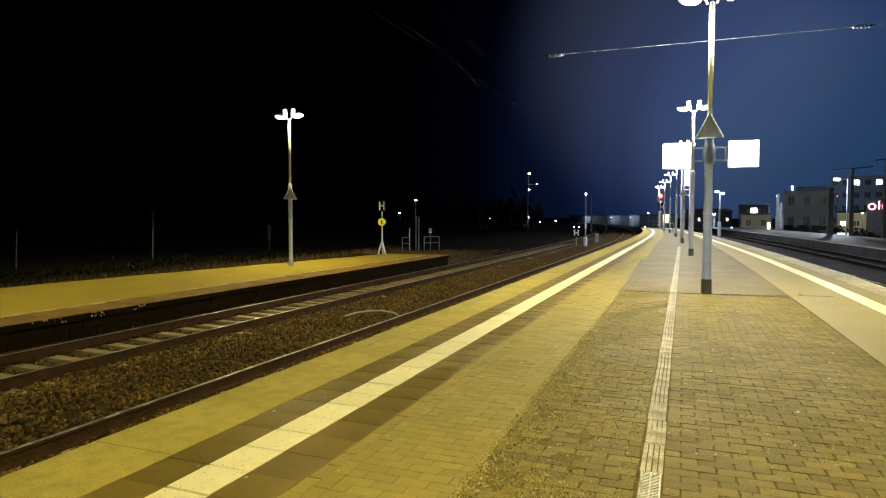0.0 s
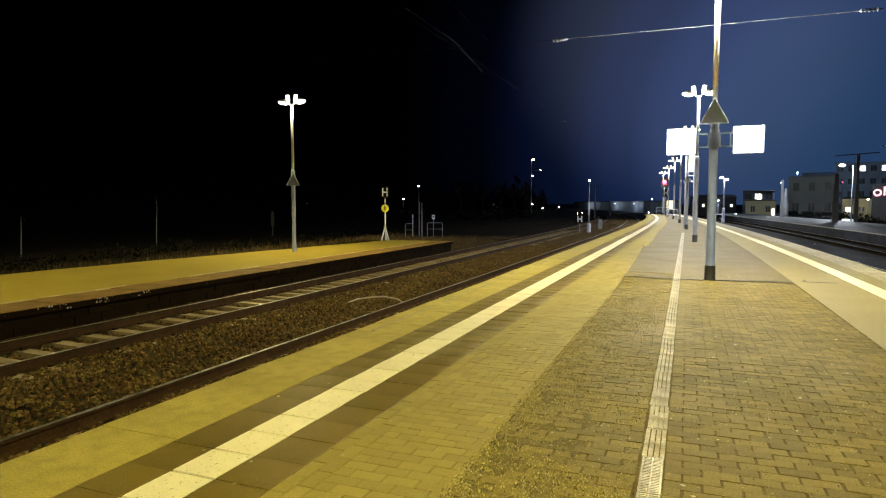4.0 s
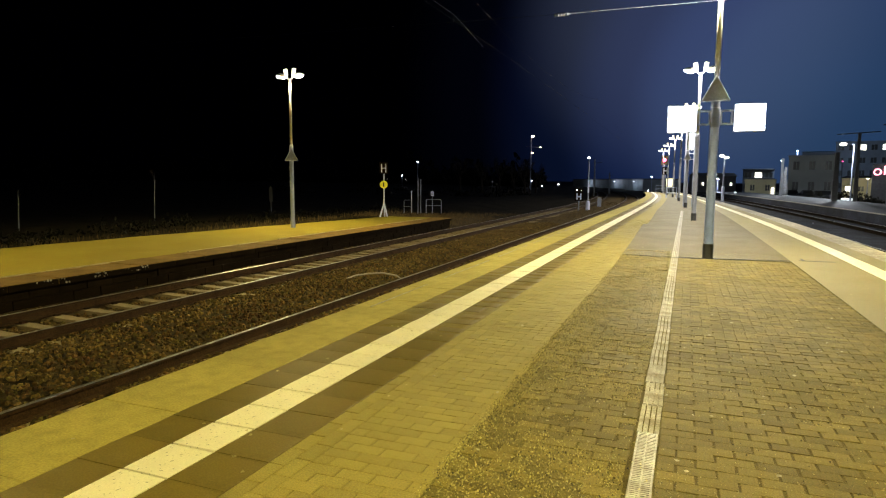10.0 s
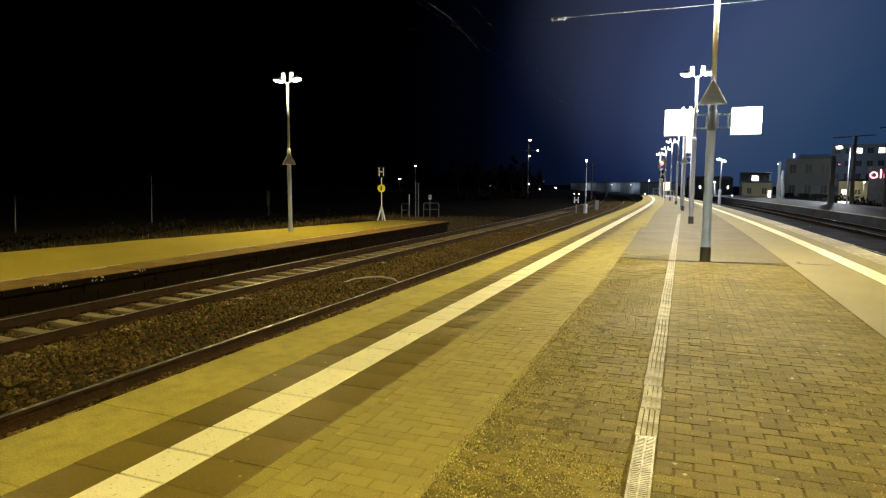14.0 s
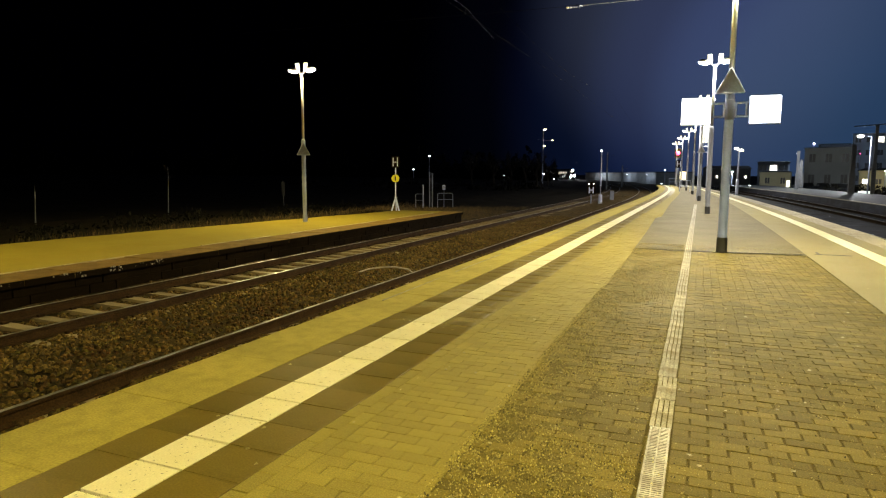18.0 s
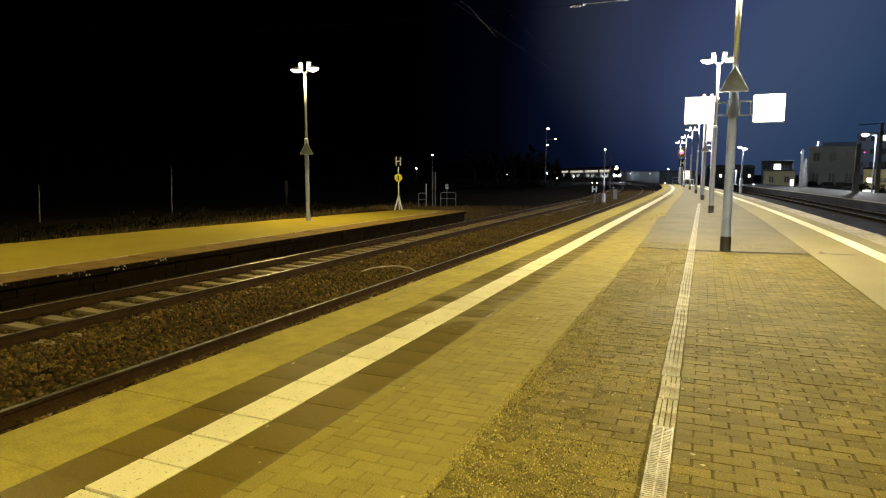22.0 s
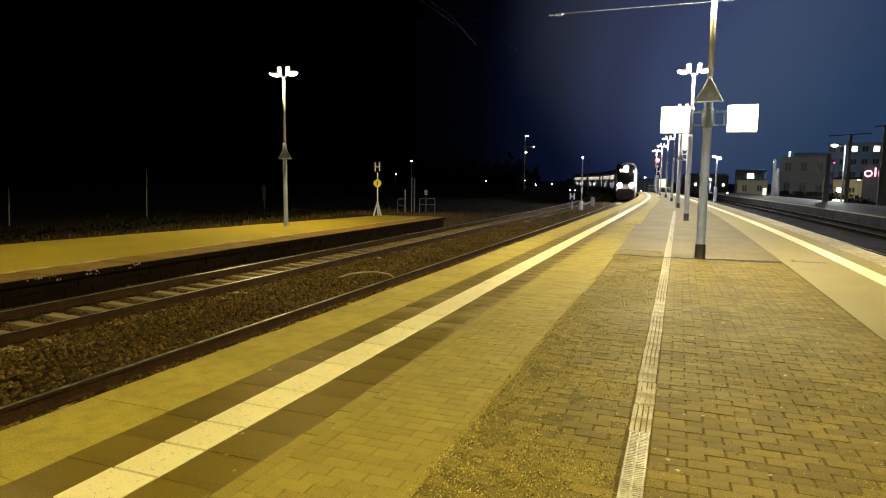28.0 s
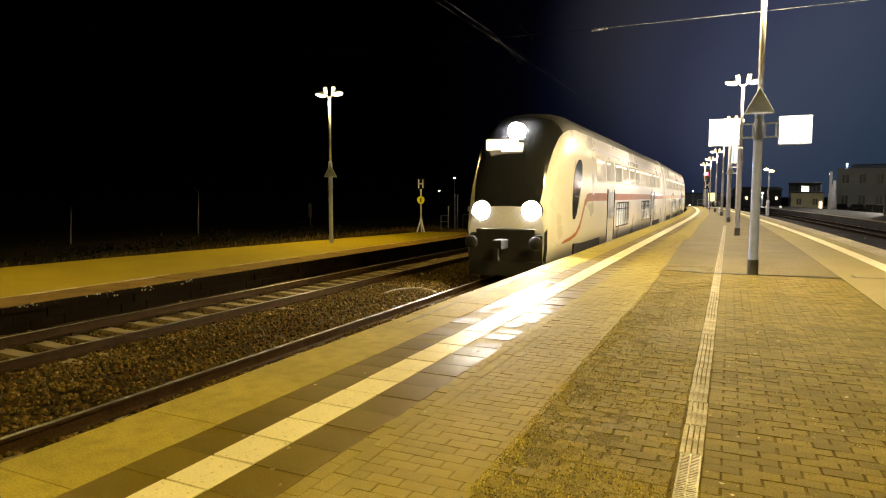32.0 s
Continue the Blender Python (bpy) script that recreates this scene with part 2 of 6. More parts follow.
M_LEFTEDGE = mat("old_edge_slab", (0.30, 0.185, 0.05), 0.8, var=0.35, scale=2, fine=50, bump=0.3, tint=(0.15, 0.092, 0.03), pieces=0.12, moss=(0.20, 0.122, 0.034), spec=0.2)
# one pole steel in several tones, each part's light put into its colour
M_NEARPOLE = mat("cold_lit_pole", (0.235, 0.30, 0.58), 0.5, metal=0.2, var=0.2, scale=4, fine=60, bump=0.05)
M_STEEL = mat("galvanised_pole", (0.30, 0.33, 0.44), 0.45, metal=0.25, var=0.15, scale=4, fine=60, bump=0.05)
M_DIMPOLE = mat("dimmed_galvanised_pole", (0.19, 0.20, 0.245), 0.6, metal=0.15, var=0.2, scale=4, fine=60, bump=0.05)
M_UPPERPOLE = mat("lamplit_upper_pole", (0.68, 0.70, 0.76), 0.45, metal=0.1, var=0.12, scale=4, fine=60, bump=0.03)
M_GLOSSPOLE = mat("lamplit_glossy_pole", (0.66, 0.74, 0.94), 0.36, metal=0.15, var=0.1, scale=4, fine=60, bump=0.02)
# fins glow by themselves, in place of lamp light thrown on them
M_REFLECT = glow("glowing_reflector_fin", (1.0, 0.88, 0.62), 2.5)
M_BLACK = mat("black_rubber_sleeve", (0.02, 0.02, 0.022), 0.6, var=0.2, bump=0.1)
M_DARKSTEEL = mat("dark_steel", (0.06, 0.06, 0.065), 0.5, metal=0.5, var=0.25, bump=0.1)
M_LAMPCAP = mat("luminaire_housing", (0.55, 0.55, 0.53), 0.4, metal=0.3, var=0.1, bump=0)
M_LAMP = glow("luminaire_lens", (1.0, 0.88, 0.62), 40.0)
M_SCREEN = glow("bright_display_face", (0.85, 0.93, 1.0), 9.0)
# blue raised in these four colours to offset the yellow lamp light
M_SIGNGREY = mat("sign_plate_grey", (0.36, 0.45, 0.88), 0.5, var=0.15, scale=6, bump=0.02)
M_BRACKET = mat("blued_bracket_grey", (0.46, 0.58, 0.98), 0.45, var=0.1, bump=0.02)
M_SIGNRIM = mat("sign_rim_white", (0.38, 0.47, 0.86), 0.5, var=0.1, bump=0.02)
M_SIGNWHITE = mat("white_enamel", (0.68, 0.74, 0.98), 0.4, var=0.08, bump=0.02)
M_YELLOW = mat("yellow_enamel", (0.82, 0.72, 0.04), 0.4, var=0.08, bump=0.02)
M_CONC = mat("grey_channel_concrete", (0.60, 0.57, 0.50), 0.7, var=0.4, scale=5, fine=70, bump=0.3, tint=(0.30, 0.265, 0.2), pieces=0.2, moss=(0.26, 0.215, 0.12), specks=0.5)
M_GRATE = mat("zinc_grate", (0.34, 0.32, 0.26), 0.5, metal=0.4, var=0.35, scale=8, bump=0.1, tint=(0.15, 0.12, 0.08))
M_PIPE = mat("pale_plastic_pipe", (0.5, 0.43, 0.41), 0.6, var=0.2, bump=0.1)
M_BARK = mat("dark_bark", (0.055, 0.045, 0.035), 0.9, var=0.4, scale=6, bump=0.5, spec=0.12)
M_BIRCH = mat("pale_birch_bark", (0.26, 0.28, 0.36), 0.7, var=0.4, scale=5, fine=30, bump=0.3, tint=(0.1, 0.09, 0.07))
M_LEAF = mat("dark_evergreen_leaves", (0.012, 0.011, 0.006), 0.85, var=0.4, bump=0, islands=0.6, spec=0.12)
M_PLASTER = mat("pale_grey_plaster", (0.42, 0.44, 0.43), 0.85, var=0.15, scale=0.6, fine=20, bump=0.15)
M_PLASTER2 = mat("yellow_plaster", (0.55, 0.5, 0.32), 0.85, var=0.15, scale=0.6, fine=20, bump=0.15)
M_TOWN = mat("dim_town_plaster", (0.2, 0.22, 0.26), 0.85, var=0.15, scale=0.5, bump=0.1)
M_MAST = mat("weathered_mast", (0.24, 0.25, 0.27), 0.75, var=0.3, scale=2, fine=30, bump=0.2)
M_ROOF = mat("dark_roof", (0.10, 0.10, 0.11), 0.8, var=0.3, scale=1, fine=12, bump=0.4, spec=0.12)
M_PANE = mat("dark_window_glass", (0.012, 0.013, 0.016), 0.35, var=0.1, bump=0)
M_WOODBOARD = mat("grey_metal_cladding", (0.20, 0.21, 0.22), 0.6, var=0.25, scale=0.4, fine=8, bump=0.2)
M_CARPAINT = mat("dark_car_paint", (0.03, 0.035, 0.05), 0.25, metal=0.3, var=0.1, bump=0, coat=0.5)
M_TYRE = mat("tyre_rubber", (0.02, 0.02, 0.02), 0.8, var=0.2, bump=0.1)
G_WHITE = glow("cold_lamp_glass", (0.85, 0.92, 1.0), 14.0)
G_DIM = glow("small_signal_lamp", (0.85, 0.92, 1.0), 2.0)
G_WARM = glow("warm_lamp_glass", (1.0, 0.82, 0.5), 14.0)
G_RED = glow("red_signal_glass", (1.0, 0.05, 0.22), 9.0)
G_RED.node_tree.nodes["Principled BSDF"].inputs["Base Color"].default_value = (0.15, 0.003, 0.01, 1)
G_PINK = glow("pink_sign_tube", (1.0, 0.25, 0.35), 6.0)
M_STATION = mat("dim_station_asphalt", (0.06, 0.068, 0.088), 0.7, var=0.3, scale=0.5, fine=30, bump=0.3)
M_YARD = mat("dark_yard_gravel", (0.05, 0.056, 0.08), 0.85, var=0.5, scale=0.8, fine=24, bump=0.8, tint=(0.03, 0.032, 0.036), specks=1.5, spec=0.12)
# wire colour near black, so the lamps hardly bring it out
M_WIRE = mat("near_black_wire", (0.004, 0.004, 0.004), 1.0, metal=0.0, var=0.2, bump=0)
M_SPAN = mat("lamplit_span_wire", (0.8, 0.8, 0.8), 0.5, metal=0.2, var=0.1, bump=0)
G_ROOM = lit_pane("lit_room_window", (1.0, 0.95, 0.8), 5.0, 0.8)
G_YELLOWCASE = glow("lit_timetable_case", (1.0, 0.85, 0.45), 1.6)
# train
M_BODY = mat("white_coach_paint", (0.80, 0.81, 0.90), 0.3, var=0.08, scale=0.7, fine=30, bump=0.02, tint=(0.68, 0.68, 0.74), coat=0.3)
M_REDBAND = mat("red_coach_band", (0.40, 0.105, 0.055), 0.35, var=0.1, bump=0.02, coat=0.3)
M_ROOFTRAIN = mat("grey_coach_roof", (0.075, 0.08, 0.085), 0.5, var=0.2, scale=1, bump=0.05)
M_MASK = mat("black_cab_mask", (0.02, 0.022, 0.026), 0.12, var=0.1, bump=0, coat=0.6)
M_UNDER = mat("black_running_gear", (0.022, 0.022, 0.025), 0.65, metal=0.3, var=0.3, bump=0.2)
M_COACHGLASS = lit_pane("coach_window_glass", (0.9, 0.96, 1.0), 1.1, 0.55)
# upper panes glow close to the body's tone, so they stand out little
M_UPPERGLASS = lit_pane("upper_deck_glass", (0.98, 0.92, 0.76), 0.72, 0.55, 0.6)
M_PANESTRIP = glow("glowing_pane_strip", (0.95, 0.97, 0.90), 2.2)
M_UPPERFRAME = mat("pale_window_rubber", (0.62, 0.6, 0.56), 0.5, var=0.1, bump=0)
M_HEAD = glow("headlight_glass", (0.82, 0.91, 1.0), 560.0)
M_DEST = glow("destination_display", (1.0, 0.9, 0.7), 3.0)


# ---- building blocks ----
def finish(name, bm, material, smooth=False):
    me = bpy.data.meshes.new(name)
    bm.to_mesh(me)
    bm.free()
    if smooth:
        for p in me.polygons:
            p.use_smooth = True
    for one in material if isinstance(material, (list, tuple)) else (material,):
        me.materials.append(one)
    return me


def part(name, bm, material, parent=None, label="", smooth=False):
    ob = new(name, finish(name, bm, material, smooth))
    ob.parent = parent
    if label:
        tagged(ob, label)
    return ob


def thing(name, m, label, category, group="", kind=""):
    ob = new(name)
    ob.empty_display_size = 0.2
    ob.matrix_basis = m
    return tagged(ob, label, category, group, kind)


def single(name, bm, material, label, category, kind="", smooth=False, group=""):
    return tagged(part(name, bm, material, None, "", smooth), label, category, group, kind)


def B():
    return bmesh.new()


def box(bm, x0, x1, y0, y1, z0, z1, bevel=0.0, m=None, mi=0):
    """A box, with its upper edges chamfered by bevel."""
    if bevel:
        rings = [(0, z0), (0, z1 - bevel), (bevel, z1)]
    else:
        rings = [(0, z0), (0, z1)]
    vs = []
    for d, z in rings:
        vs.append([Vector((x0 + d, y0 + d, z)), Vector((x1 - d, y0 + d, z)), Vector((x1 - d, y1 - d, z)), Vector((x0 + d, y1 - d, z))])
    vs = [[bm.verts.new(m @ v if m else v) for v in ring] for ring in vs]
    fs = [bm.faces.new(vs[0][::-1]), bm.faces.new(vs[-1])]
    for a, b in zip(vs, vs[1:]):
        for i in range(4):
            fs.append(bm.faces.new((a[i], a[(i + 1) % 4], b[(i + 1) % 4], b[i])))
    for f in fs:
        f.material_index = mi
    return bm


def tube(bm, pts, radii, n=10, caps=True):
    """A round tube through points, with a radius at each."""
    if not isinstance(radii, (list, tuple)):
        radii = [radii] * len(pts)
    pts = [Vector(p) for p in pts]
    rings = []
    for i, p in enumerate(pts):
        d = (pts[min(i + 1, len(pts) - 1)] - pts[max(i - 1, 0)]).normalized()
        side = d.cross(Vector((0, 0, 1)) if abs(d.z) < 0.9 else Vector((0, 1, 0))).normalized()
        up = side.cross(d)
        rings.append([bm.verts.new(p + radii[i] * (math.cos(2 * math.pi * k / n) * side + math.sin(2 * math.pi * k / n) * up)) for k in range(n)])
    for a, b in zip(rings, rings[1:]):
        for k in range(n):
            bm.faces.new((a[k], a[(k + 1) % n], b[(k + 1) % n], b[k]))
    if caps:
        bm.faces.new(rings[0][::-1])
        bm.faces.new(rings[-1])
    return bm


def lathe(bm, profile, n=18, m=None):
    """Turn a profile of (radius, z) about the z axis."""
    rings = []
    for r, z in profile:
        ring = [Vector((r * math.cos(2 * math.pi * k / n), r * math.sin(2 * math.pi * k / n), z)) for k in range(n)]
        rings.append([bm.verts.new(m @ v if m else v) for v in ring])
    for a, b in zip(rings, rings[1:]):
        for k in range(n):
            bm.faces.new((a[k], a[(k + 1) % n], b[(k + 1) % n], b[k]))
    bm.faces.new(rings[0][::-1])
    bm.faces.new(rings[-1])
    return bm


def ribbon(bm, profile, stations, closed=True, mi=0):
    """Sweep a profile of (off, z) along stations, each a function of off giving (x, y)."""
    rings = [[bm.verts.new((*st(o), z)) for o, z in profile] for st in stations]
    n = len(profile)
    for a, b in zip(rings, rings[1:]):
        for k in range(n if closed else n - 1):
            bm.faces.new((a[k], a[(k + 1) % n], b[(k + 1) % n], b[k])).material_index = mi
    if closed:
        bm.faces.new(rings[0][::-1])
        bm.faces.new(rings[-1])
    return bm


def along(s0, s1, step=4.0):
    """Stations along the near track for offsets to its right."""
    n = max(1, math.ceil((s1 - s0) / step))
    return [(lambda o, s=s0 + (s1 - s0) * i / n: track(s, o)[:2]) for i in range(n + 1)]


def along_right(y0, y1, step=4.0):
    n = max(1, math.ceil((y1 - y0) / step))
    return [(lambda o, y=y0 + (y1 - y0) * i / n: (right_side(y, o), y)) for i in range(n + 1)]


# ---- setting: ground, track bed, platforms ----
def left_line(off):
    """x of a line off metres right of the near track's middle, by y."""
    return lambda y: track(y, off)[0]


def right_line(off):
    return lambda y: right_side(y, off)


def slab(bm, fa, fb, y0, y1, z0, z1, step=3.0):
    """A layer between two lines x = fa(y) and x = fb(y)."""
    n = max(1, math.ceil((y1 - y0) / step))
    rings = []
    for i in range(n + 1):
        y = y0 + (y1 - y0) * i / n
        a, b = fa(y), fb(y)
        rings.append([bm.verts.new(p) for p in ((a, y, z0), (b, y, z0), (b, y, z1), (a, y, z1))])
    for a, b in zip(rings, rings[1:]):
        for k in range(4):
            bm.faces.new((a[k], b[k], b[(k + 1) % 4], a[(k + 1) % 4]))
    bm.faces.new(rings[0])
    bm.faces.new(rings[-1][::-1])
    bmesh.ops.recalc_face_normals(bm, faces=bm.faces)
    return bm


END = 100.0     # far end of the island platform
BACK = -60.0    # it goes on behind the camera
BAND_R = lambda y: 1.94 + (pole_line(y) - 0.46)
WAVER = ((-60, -1.12), (10, -1.12), (13.3, -1.19), (17, -1.25), (20, -1.32), (23.2, -1.40), (23.8, -1.24), (30, -1.33), (36, -1.43))


def band_l(y):
    """The uneven left border of the grey paving and the patched asphalt."""
    if y >= 36:
        return -1.43 + track(y, 0)[0] - track(36, 0)[0]
    for (ya, a), (yb, b) in zip(WAVER, WAVER[1:]):
        if ya <= y <= yb:
            return a + (b - a) * (y - ya) / (yb - ya)
    return -1.12



# ground: one sheet to the horizon, slightly rolling far off
bm = B()
xs = [-2500, -900, -400, -200, -120, -80, -60, -45, -35, -28, -24, -21, -19, -17.5, -12, -8, -4, 0, 4, 8, 12, 20, 30, 45, 70, 110, 200, 400, 900, 2500]
ys = [-2500, -800, -300, -120, -60, -30, -10, 0, 8, 16, 24, 32, 40, 50, 60, 75, 90, 110, 130, 160, 200, 260, 340, 450, 700, 1200, 2500]
grid = []
for y in ys:
    row = []
    for x in xs:
        z = -1.25
        if x < -17:
            z += 0.55 * min(1, (-17 - x) / 3) + 0.25 * noise.noise((x * 0.07, y * 0.09, 0))
        if x < -30 and y > 20:
            z += min(2.0, (-30 - x) * 0.02)
        row.append(bm.verts.new((x, y, z)))
    grid.append(row)
for a, b in zip(grid, grid[1:]):
    for i in range(len(xs) - 1):
        bm.faces.new((a[i], a[i + 1], b[i + 1], b[i]))
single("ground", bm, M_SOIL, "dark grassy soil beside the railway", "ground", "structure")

# ballast bed under the two left tracks
bm = B()
offs = [-6.1 + 0.22 * i for i in range(36)]
rows_ = []
s = -14.0
while s < 330:
    row = []
    for o in offs:
        x, y, _ = track(s, o)
        bumpy = noise.noise((x * 3.1, y * 3.1, 1.7)) * 0.03 + noise.noise((x * 0.9, y * 0.9, 5)) * 0.03
        between = 0.05 * math.exp(-((o + 2.15) / 0.7) ** 2)
        row.append(bm.verts.new((x, y, (-0.985 if abs(o + 4.3) < 0.72 else -0.94 if abs(o + 4.3) < 1.4 else -0.955) + between + bumpy * (1 if s < 60 else 0.4))))
    rows_.append(row)
    s += 0.22 if s < 34 else (0.8 if s < 70 else 5.0)
for a, b in zip(rows_, rows_[1:]):
    for i in range(len(offs) - 1):
        bm.faces.new((a[i], a[i + 1], b[i + 1], b[i]))
ballast_bed = single("ballast_bed", bm, M_BED, "dark brown ballast bed under the tracks", "ground", "structure", True)

# loose ballast stones where the camera looks down on them
rng = random.Random(7)
verts, faces = [], []
base = [(-1, -1, -0.7), (1, -0.8, -0.7), (0.9, 1, -0.7), (-0.8, 0.9, -0.7), (-0.6, -0.5, 0.8), (0.7, -0.6, 0.6), (0.5, 0.7, 0.9), (-0.7, 0.5, 0.6)]
cube = [(3, 2, 1, 0), (4, 5, 6, 7), (0, 1, 5, 4), (1, 2, 6, 5), (2, 3, 7, 6), (3, 0, 4, 7)]
for _ in range(50000):
    s = -3.5 + 39 * rng.random() ** 1.4
    o = rng.uniform(-5.9, 1.4)
    if abs(abs(o) - 0.75) < 0.09 or abs(abs(o + 4.3) - 0.75) < 0.09:
        continue
    if -5.02 < o < -3.58 and ((s - 0.84) % 0.6) < 0.32:
        continue
    x, y, _ = track(s, o)
    r = rng.uniform(0.016, 0.036)
    z = (-0.985 if abs(o + 4.3) < 0.72 else -0.935) + 0.05 * math.exp(-((o + 2.15) / 0.7) ** 2) + rng.uniform(-0.005, 0.03) + noise.noise((x * 0.9, y * 0.9, 5)) * 0.03
    e = Euler((rng.uniform(-0.6, 0.6), rng.uniform(-0.6, 0.6), rng.uniform(0, 6.3))).to_matrix()
    k = len(verts)
    for v in base:
        p = e @ Vector((v[0] * r * rng.uniform(0.7, 1.2), v[1] * r * rng.uniform(0.7, 1.2), v[2] * r * rng.uniform(0.6, 1.1)))
        verts.append((x + p.x, y + p.y, z + p.z))
    faces += [tuple(k + i for i in f) for f in cube]
me = bpy.data.meshes.new("ballast_stones")
me.from_pydata(verts, [], faces)
me.materials.append(M_GRAVEL)
tagged(new("ballast_stones", me), "loose rust-brown ballast stones between the rails", "gravel", "", "stuff")


def rail_profile(o, top=RAIL):
    """Foot, web and head of a rail in section."""
    return [(o - 0.07, top - 0.17), (o + 0.07, top - 0.17), (o + 0.07, top - 0.155), (o + 0.012, top - 0.135), (o + 0.012, top - 0.045),
            (o + 0.036, top - 0.035), (o + 0.036, top - 0.006), (o + 0.028, top), (o - 0.028, top), (o - 0.036, top - 0.006),
            (o - 0.036, top - 0.035), (o - 0.012, top - 0.045), (o - 0.012, top - 0.135), (o - 0.07, top - 0.155)]


def railway(name, stations, label, web=None):
    """Two rails of one track, with polished heads."""
    ob = thing(name, pose(0, 0, 0), label, "railway track", "tracks", "structure")
    for o in (-0.7535, 0.7535):
        bm = B()
        ribbon(bm, rail_profile(o), stations)
        rail = part("rail", bm, web or M_RUST, ob)
        bm = B()
        ribbon(bm, [(o - 0.028, RAIL - 0.002), (o + 0.028, RAIL - 0.002), (o + 0.027, RAIL + 0.001), (o + 0.018, RAIL + 0.0055), (o + 0.009, RAIL + 0.0078), (o, RAIL + 0.0085), (o - 0.009, RAIL + 0.0078), (o - 0.018, RAIL + 0.0055), (o - 0.027, RAIL + 0.001)], stations)
        part("running_surface", bm, M_RAILTOP, rail, "polished steel running surface", True)
    return ob


NEAR = 0.06   # the near track lies a little closer to the platform


def left_track(shift):
    return [(lambda o, s=s: track(s, o + shift)[:2]) for s in [-14, 0, 15] + [30 + 5 * i for i in range(75)]]


near_track = railway("track_near", left_track(NEAR), "ballasted railway track along the island platform")
far_track = railway("track_far", left_track(-4.3), "railway track with pale concrete sleepers")
right_tracks = []
for shift, word in ((1.65, "dark railway track beside the island platform"), (5.85, "dark railway track beside the station platform")):
    st = [(lambda o, y=y, k=shift: (right_side(y, o + k), y)) for y in [-20, 0, 8] + [12 + 4 * i for i in range(40)]]
    # rail webs near black here, rust brown on the left tracks
    right_tracks.append(railway("track_right", st, word, M_WALLDARK))

# sleepers: tapered concrete, lower in the middle, with rail pads
bm = B()
prof = [(-1.3, -0.98, -0.945), (-0.95, -0.98, -0.93), (-0.5, -0.98, -0.93), (-0.3, -0.98, -0.938), (0.3, -0.98, -0.938), (0.5, -0.98, -0.93), (0.95, -0.98, -0.93), (1.3, -0.98, -0.945)]
rings = [[bm.verts.new(v) for v in ((x, -0.14, zb - 0.1), (x, 0.14, zb - 0.1), (x, 0.11, zt), (x, -0.11, zt))] for x, zb, zt in prof]
for a, b in zip(rings, rings[1:]):
    for k in range(4):
        bm.faces.new((a[k], a[(k + 1) % 4], b[(k + 1) % 4], b[k]))
bm.faces.new(rings[0][::-1]), bm.faces.new(rings[-1])
bmesh.ops.recalc_face_normals(bm, faces=bm.faces)
SLEEPER = finish("sleeper", bm, M_SLEEPER)
for shift, owner, n in ((-4.3, far_track, 110), (NEAR, near_track, 65)):
    for i in range(n):
        x, y, a = track(1.0 + 0.6 * (i - 15), shift)
        ob = new("sleeper", SLEEPER)
        ob.parent = owner
        ob.matrix_basis = pose(x + 0.02 * math.sin(i * 2.3), y, 0.012 * math.sin(i * 1.7), 0, 0, math.degrees(a) + 0.8 * math.sin(i * 3.1))
# rail clips on the far track
bm = B()
for i in range(60):
    for o in (-0.7535, 0.7535):
        for d in (-0.1, 0.1):
            x, y, a = track(1.0 + 0.6 * i, -4.3 + o + d)
            box(bm, -0.035, 0.035, -0.05, 0.05, 0, 0.045, 0.012, pose(x, y, -0.935, 0, 0, math.degrees(a)))
tagged(part("rail_clips", bm, M_RUST, far_track), "", "", "", "stuff")

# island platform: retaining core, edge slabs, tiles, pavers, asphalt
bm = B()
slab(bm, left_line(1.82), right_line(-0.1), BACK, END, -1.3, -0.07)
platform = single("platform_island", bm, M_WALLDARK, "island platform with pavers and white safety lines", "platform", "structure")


def layer(name, fa, fb, y0, y1, z0, z1, material, label="", step=3.0):
    bm = B()
    slab(bm, fa, fb, y0, y1, z0, z1, step)
    return part(name, bm, material, platform, label)


layer("asphalt_surface", BAND_R, right_line(-1.25), BACK, END, -0.07, 0.0, M_ASPHALT, "smooth worn asphalt strip")
layer("asphalt_border", right_line(-0.93), right_line(-0.56), BACK, END, -0.07, 0.0, M_ASPHALT)
layer("dark_asphalt", band_l, BAND_R, 13.33, END, -0.07, -0.001, M_DARKASPHALT, "dark patched asphalt", 0.5)
layer("paver_bed", band_l, BAND_R, BACK, 13.33, -0.07, -0.006, M_JOINT, "mossy gritty joints")
layer("beige_bed", left_line(3.38), band_l, BACK, 26.0, -0.07, -0.005, M_BEIGEJOINT)
layer("beige_paving", left_line(3.38), band_l, 26.0, END, -0.07, -0.001, M_PAVE_J, "", 0.5)
layer("beige_paving", left_line(3.38), left_line(4.28), BACK, 1.0, -0.07, -0.001, M_PAVE_J)
layer("grey_paving", left_line(4.28), BAND_R, BACK, 1.0, -0.07, -0.001, M_PAVE2_J)

# low side platform on the other side of the two left tracks
LO = -6.02


def side_back(y):
    """The back of the side platform, which narrows towards its end."""
    return -18.2 + 0.158 * max(0, y - 12.5)


bm = B()
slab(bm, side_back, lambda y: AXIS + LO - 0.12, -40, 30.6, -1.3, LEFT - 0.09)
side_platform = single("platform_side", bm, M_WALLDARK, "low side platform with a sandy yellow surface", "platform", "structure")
bm = B()
nx, ny = 14, 80
g = []
